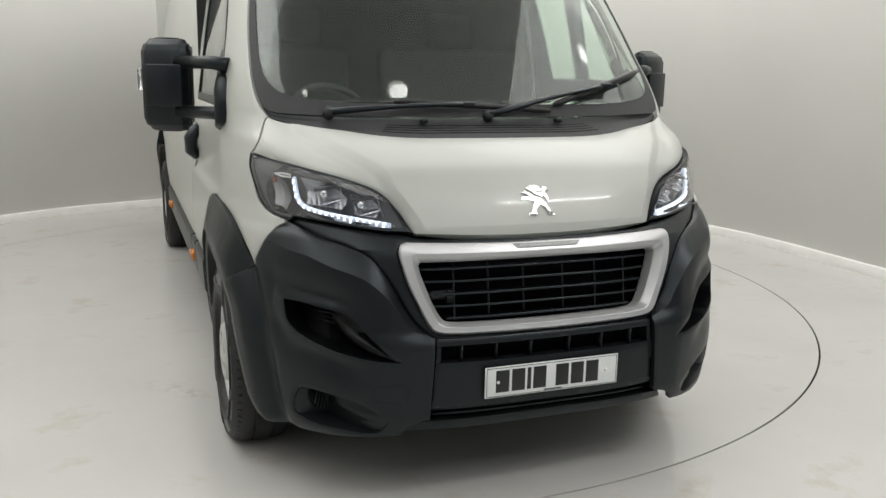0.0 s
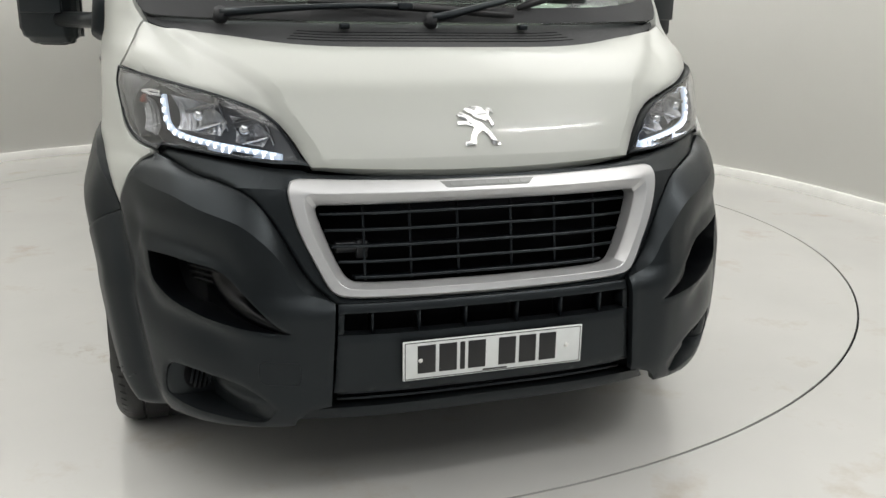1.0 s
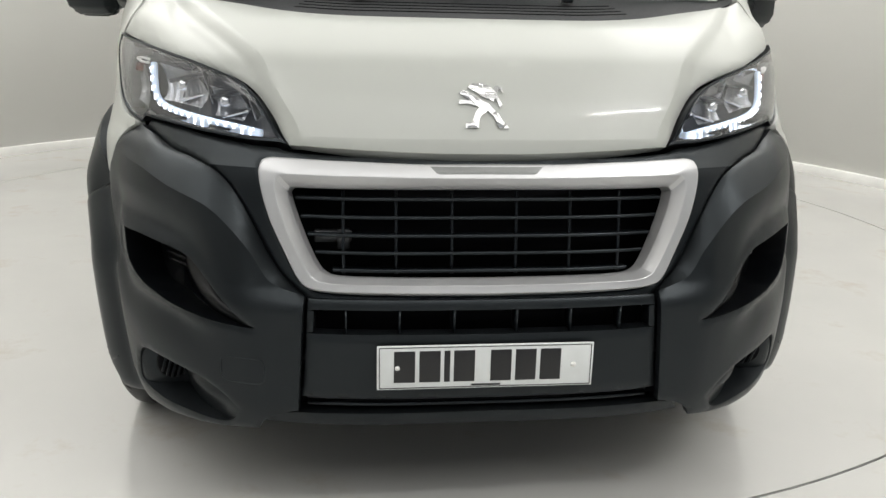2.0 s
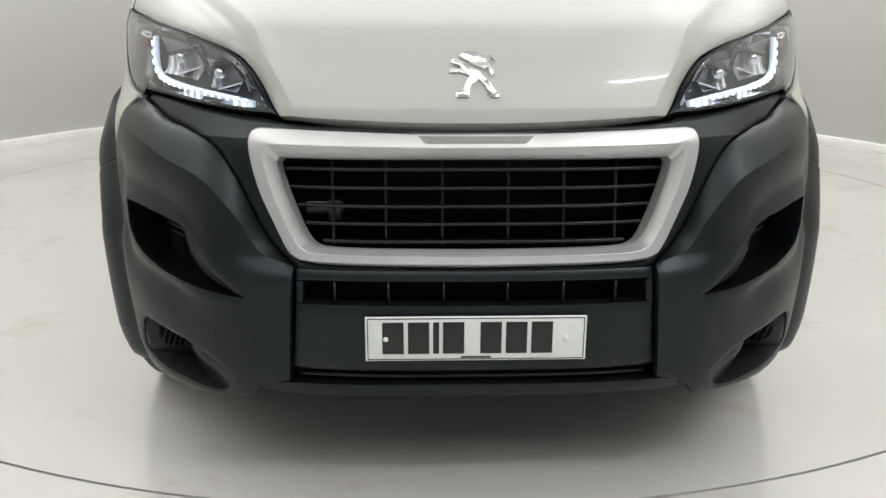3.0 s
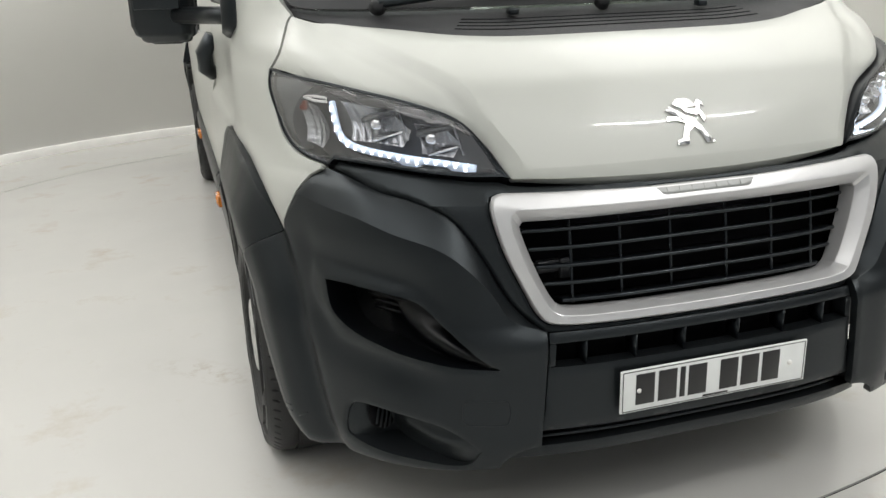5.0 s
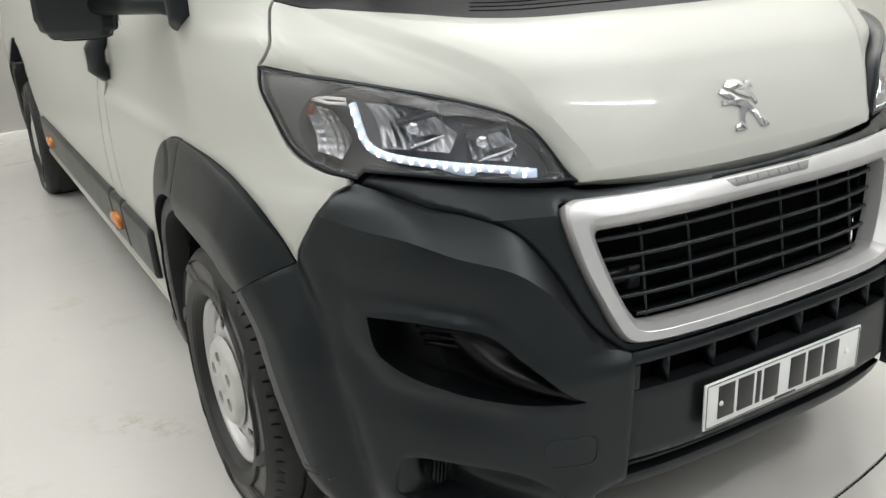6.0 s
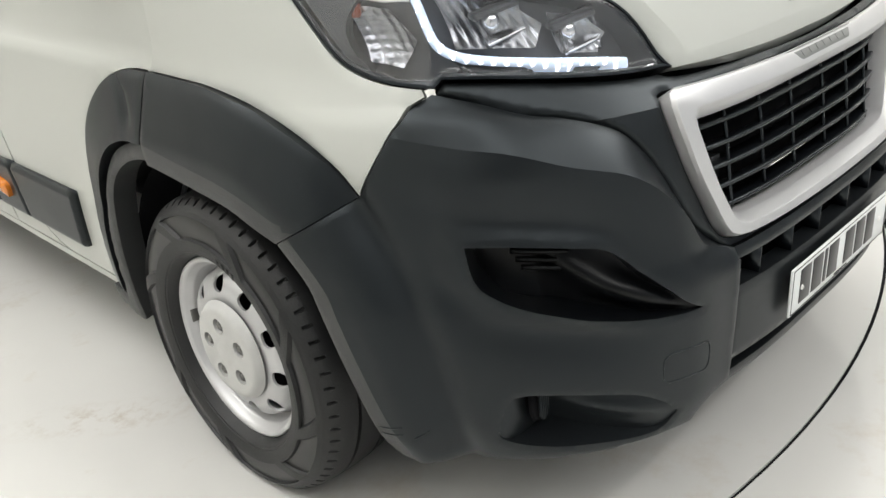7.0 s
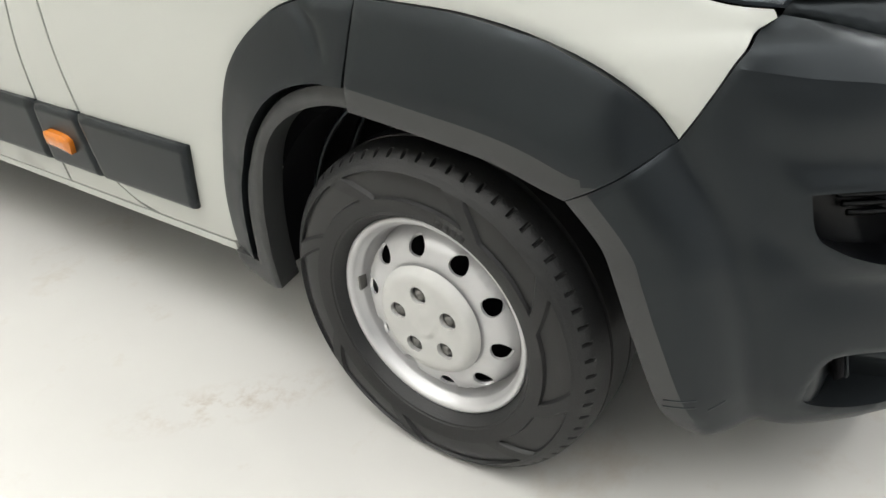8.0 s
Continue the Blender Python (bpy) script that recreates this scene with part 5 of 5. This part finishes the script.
def interior():
    """What shows through the glass: dashboard, wheel, seats and bulkhead."""
    bm = bmesh.new()
    prof = [(0.70, 1.25), (0.80, 1.325), (1.05, 1.335), (1.22, 1.31), (1.26, 1.2), (1.25, 1.0)]
    rows = [[bm.verts.new((x, y + 0.10 * abs(x) ** 3, z)) for y, z in prof] for x in np.linspace(-0.93, 0.93, 15)]
    for a, b in zip(rows, rows[1:]):
        for i in range(len(prof) - 1):
            bm.faces.new((a[i], b[i], b[i + 1], a[i + 1]))
    part("dashboard", bm, DASH, van, "dark grey plastic dashboard")
    bm = bmesh.new()
    n = 40
    ring = [Matrix.Translation((-0.45, 1.42, 1.28)) @ pose(0, 0, 0, 50) @ Vector((0.19 * math.cos(a), 0.19 * math.sin(a), 0)) for a in np.linspace(0, 2 * math.pi, n)]
    part("steering_wheel", tube(ring, 0.015, 8), DASH, van, "dark grey steering wheel")
    part("bulkhead", block(0, 2.2, 1.35, 1.92, 0.03, 2.0), CLOTH, van, "dark grey cab bulkhead")
    for x, wide in ((-0.47, 0.5), (0.38, 0.85)):
        seat = part("seat", block(x, 1.95, 1.25, wide, 0.14, 0.75, bevel=0.05, turn=pose(0, 0, 0, -12)), CLOTH, van, "dark grey fabric cab seat")
        part("headrest", block(x, 2.06, 1.72, 0.26, 0.09, 0.18, bevel=0.035), CLOTH, seat)


def shell():
    """Roof, rear end and underside, which close the body."""
    bm = bmesh.new()
    rows = [[bm.verts.new((0.80 * math.sin(a), y, 2.29 + 0.10 * math.cos(a) * min(1, (y - 1.7) / 0.6))) for a in np.linspace(-math.pi / 2, math.pi / 2, 17)] for y in (1.72, 1.9, 2.2, 3, 4, 5, 5.95)]
    for a, b in zip(rows, rows[1:]):
        for i in range(16):
            bm.faces.new((a[i], a[i + 1], b[i + 1], b[i]))
    part("roof", bm, WHITE, van)
    for x in (-0.489, 0.489):
        part("rear_door", block(x, 5.96, 1.33, 0.97, 0.04, 1.95, bevel=0.01), WHITE, van)
    # One unseen black block keeps light from coming up under the body.
    part("underbody_blocker", block(0, 3.15, 0.36, 1.2, 5.6, 0.05), DARK, van)
    part("roof_header", panel_strip(), WHITE, van)


def panel_strip():
    half = np.vstack([curve([X(0.0, 2.105), X(0.806, 2.055)]), curve([X(0.806, 2.055), X(0.77, 2.29)])[1:], curve([X(0.77, 2.29), X(0.0, 2.33)])[1:]])

    def place(v):
        return skin(v[:, 0], v[:, 1]), skin_normal(v[:, 0], v[:, 1])

    return sheet([loop(half, flip(half))], 0.08, place, 0.02)


def emblem():
    """A plain striding shape in chrome on the bonnet, made of slanted bars."""
    def bar(*rows):
        q = [np.array(X(x, z)) for x, z in rows]
        return loop(*[curve([a, b], 0.004) for a, b in zip(q, q[1:] + q[:1])])

    pieces = [
        [(-0.058, 1.094), (-0.048, 1.102), (-0.02, 1.090), (0.02, 1.062), (0.05, 1.030), (0.058, 1.018), (0.034, 1.018), (0.026, 1.036), (-0.004, 1.060), (-0.03, 1.078)],
        [(-0.06, 1.070), (-0.058, 1.079), (-0.03, 1.078), (-0.018, 1.066), (-0.034, 1.071)],
        [(-0.012, 1.062), (0.010, 1.058), (-0.012, 1.036), (-0.014, 1.018), (-0.046, 1.018), (-0.044, 1.028), (-0.028, 1.032)],
        [(-0.036, 1.106), (-0.022, 1.116), (0.004, 1.116), (0.024, 1.104), (0.034, 1.088), (0.026, 1.076), (0.006, 1.084), (-0.014, 1.096)],
        [(0.026, 1.104), (0.034, 1.112), (0.046, 1.106), (0.05, 1.096), (0.040, 1.104), (0.034, 1.092), (0.046, 1.068), (0.04, 1.062), (0.028, 1.086)],
    ]
    e = None
    for rows in pieces:
        lp = bar(*rows)
        ob = panel("emblem" if e is None else "emblem_stroke", [lp], EMBLEM, e or van, res=0.008, off=0.007, shift=bonnet_front, relief=lambda v, lp=lp: 0.004 * ease(gap_to(v, lp) / 0.008), rim=0.0015, depth=0.008, label="chrome emblem of slanted strokes" if e is None else "")
        e = e or ob


def wheel(side, y):
    """A steel wheel with its tyre, centre cap, bolts and valve, turned about x; built for the flank at minus x."""
    def revolve(profile, u):
        """Places and normals on a dish: points of the wheel's plane keep their radius, the profile gives depth."""
        r = np.hypot(u[:, 0], u[:, 1])
        x = profile(r)
        e = 0.002
        slope = (profile(r + e) - profile(r - e)) / (2 * e)
        c = u / np.maximum(r, 1e-6)[:, None]
        n = np.column_stack([-np.ones(len(u)), slope[:, None] * c])
        return np.column_stack([x, u]), n / np.linalg.norm(n, axis=1, keepdims=True)

    # Depth of the dish by radius: cap seat, dome with the holes, valley, rim.
    dish = keyed((0.05, 0.012), (0.112, 0.010), (0.126, 0.007), (0.146, 0.0075), (0.168, 0.016), (0.178, 0.024), (0.184, 0.040), (0.189, 0.066), (0.2, 0.085))
    holes = [circle(0.161 * math.cos(a), 0.161 * math.sin(a), 0.0205, 20) for a in np.linspace(0.157, 0.157 + 2 * math.pi, 10, endpoint=False)]
    bm = sheet([circle(0, 0, 0.198, 72), circle(0, 0, 0.06, 24), *holes], 0.012, lambda u: revolve(dish, u), depth=0.006, flipped=True)
    w = part("wheel", bm, STEEL, van, "silver painted steel wheel with ten round holes")
    rim = lathe([(0.09, 0.190), (0.060, 0.192), (0.056, 0.198), (0.030, 0.2005), (0.022, 0.203), (0.019, 0.2085), (0.010, 0.2105), (0.004, 0.216), (0.001, 0.221), (0.003, 0.2265), (0.010, 0.228), (0.028, 0.214), (0.16, 0.205), (0.2, 0.22)], 96)
    part("rim", rim, STEEL, w)
    cap = keyed((0.0, -0.0225), (0.026, -0.0225), (0.029, -0.0195), (0.102, -0.0185), (0.112, -0.0150), (0.120, -0.005), (0.127, 0.006))
    spots = [(0.067 * math.cos(a), 0.067 * math.sin(a)) for a in np.linspace(0.175, 0.175 + 2 * math.pi, 5, endpoint=False)]
    bm = sheet([circle(0, 0, 0.124, 60), *[circle(a, b, 0.0195, 20) for a, b in spots]], 0.008, lambda u: revolve(cap, u), depth=0.014, flipped=True)
    c = part("centre_cap", bm, CAP, w, "pale grey plastic wheel centre cap")
    for a, b in spots:
        bm = bmesh.new()
        bmesh.ops.create_cone(bm, cap_ends=True, segments=20, radius1=0.021, radius2=0.021, depth=0.004, matrix=Matrix.Translation((-0.006, a, b)) @ pose(0, 0, 0, 0, 90))
        part("bolt_well", bm, BEZEL_DARK, c)
        bm = bmesh.new()
        bmesh.ops.create_cone(bm, cap_ends=True, segments=6, radius1=0.0105, radius2=0.0118, depth=0.009, matrix=Matrix.Translation((-0.0115, a, b)) @ pose(0, 0, 0, 0, 90))
        bmesh.ops.create_cone(bm, cap_ends=True, segments=20, radius1=0.0135, radius2=0.0155, depth=0.004, matrix=Matrix.Translation((-0.0085, a, b)) @ pose(0, 0, 0, 0, 90))
        part("bolt", bm, HEAD, c)
    for k, (a, b, turn) in enumerate(((0.008, 0.006, 40), (-0.006, 0.002, -35), (0.001, -0.008, 10), (-0.002, 0.012, -10))):
        part("cap_mark", block(-0.0215, a, b, 0.0015, 0.006, 0.016, turn=pose(0, 0, 0, turn)), STEEL, c)
    for k in range(5):
        a = 0.175 + (k + 0.5) * 2 * math.pi / 5
        part("cap_rib", block(-0.0175, 0.098 * math.cos(a), 0.098 * math.sin(a), 0.002, 0.028, 0.005, bevel=0.0008, turn=pose(0, 0, 0, math.degrees(a) + 90)), CAP, c)
    part("balance_weight", block(0.026, 0.2005, 0.012, 0.022, 0.006, 0.034, bevel=0.002), HEAD, w, "grey balance weight")
    bm = bmesh.new()
    bmesh.ops.create_cone(bm, cap_ends=True, segments=40, radius1=0.19, radius2=0.19, depth=0.02, matrix=Matrix.Translation((0.085, 0, 0)) @ pose(0, 0, 0, 0, 90))
    part("brake_drum", bm, DARK, w)

    # The tyre: round section with two rain grooves, zigzag cuts in the shoulder blocks, sunk panels in the sidewall; its foot is pressed flat.
    seg = 792
    SPOKES = (20, 62, 113, 153, 195, 231, 285, 328)
    side_rows = [(0.03, 0.214), (0.014, 0.223), (0.004, 0.2295), (-0.010, 0.237), (-0.0185, 0.243), (-0.0195, 0.247), (-0.022, 0.249), (-0.0255, 0.262), (-0.0275, 0.2745), (-0.0278, 0.279), (-0.0281, 0.282), (-0.0284, 0.296), (-0.0278, 0.312), (-0.0262, 0.325), (-0.0242, 0.3315), (-0.0225, 0.3345), (-0.0200, 0.338), (-0.0175, 0.341), (-0.0165, 0.343), (-0.0125, 0.347), (-0.0055, 0.3545), (0.001, 0.360), (0.006, 0.3635), (0.014, 0.3665), (0.03, 0.3695), (0.055, 0.372)]
    tread = [(0.058, 0.372), (0.0595, 0.364), (0.066, 0.364), (0.0675, 0.3725), (0.10, 0.374), (0.1325, 0.3725), (0.134, 0.364), (0.1405, 0.364), (0.142, 0.372)]
    profile = side_rows + tread + [(0.2 - x, r) for x, r in side_rows[::-1]]
    bm = bmesh.new()
    rings, low = [], set()
    for x, r in profile:
        ring = []
        outer = x < 0.1
        for k in range(seg):
            a = 2 * math.pi * k / seg - 0.12 * max(-1.0, min(1.0, (r - 0.306) / 0.03))
            rr, xx = r, x
            if 0.356 < r < 0.366 and not 0.0165 < x < 0.1835:
                # Narrow cuts over the shoulder.
                if k % 12 < 2:
                    cut = 0.009
                    rr, xx = rr - cut * 0.7, xx + (cut if outer else -cut) * 0.7
            if 0.28 < r < 0.333 and not 0.02 < x < 0.18:
                near = min(abs((360 * k / seg - b + 180) % 360 - 180) for b in SPOKES)
                sunk = min(1, max(0, (near - 3.5) / 1.2))
                xx += (0.008 if outer else -0.008) * sunk
            p = Vector((xx, rr * math.cos(a), rr * math.sin(a)))
            if p.z < -0.352:
                p.x += (p.z + 0.352) * 0.3
                p.z = -0.352 - 0.25 * min(0.005, -0.352 - p.z)
            ring.append(bm.verts.new(p))
            if 0.281 < r < 0.333 and not 0.02 < x < 0.18 and sunk == 1:
                low.add(ring[-1])
        rings.append(ring)
    for a, b in zip(rings, rings[1:]):
        for k in range(seg):
            q = (a[k], a[(k + 1) % seg], b[(k + 1) % seg], b[k])
            bm.faces.new(q).material_index = int(low.issuperset(q))
    bmesh.ops.recalc_face_normals(bm, faces=bm.faces)
    for e in bm.edges:
        e.smooth = e.calc_face_angle(0) < 0.5
    part("tyre", bm, RUBBER, w, "worn black road tyre").data.materials.append(SMOOTH_RUBBER)
    for k in range(4):
        a = math.pi * 0.5 + (k - 1.5) * 0.07 + 0.35
        part("tyre_mark", block(-0.026, 0.262 * math.cos(a), 0.262 * math.sin(a), 0.002, 0.012, 0.014, turn=pose(0, 0, 0, math.degrees(a) - 90)), RUBBER, w)
    w.location = (-1.005, y, 0.3545)
    if side > 0:
        w.location, w.rotation_euler = (1.005, y, 0.3545), (0, 0, math.pi)
    return w


bonnet()
for flank_side in (-1, 1):
    bumper(flank_side)
    wing(flank_side)
    headlight(flank_side)
    arch(flank_side)
    arch(flank_side, 4.035, False)
    flank(flank_side)
    mirror(flank_side)
grille()
centre_panel()
surround()
windscreen()
wiper((-0.64, 1.345), (-0.083, 1.364), (-0.38, 1.383), (0.28, 1.350))
wiper((0.0, 1.332), (0.57, 1.441), (0.30, 1.372), (0.80, 1.515))
interior()
shell()
emblem()
for flank_side, axle in ((-1, 0.962), (1, 0.962), (-1, 4.997), (1, 4.997)):
    wheel(flank_side, axle)
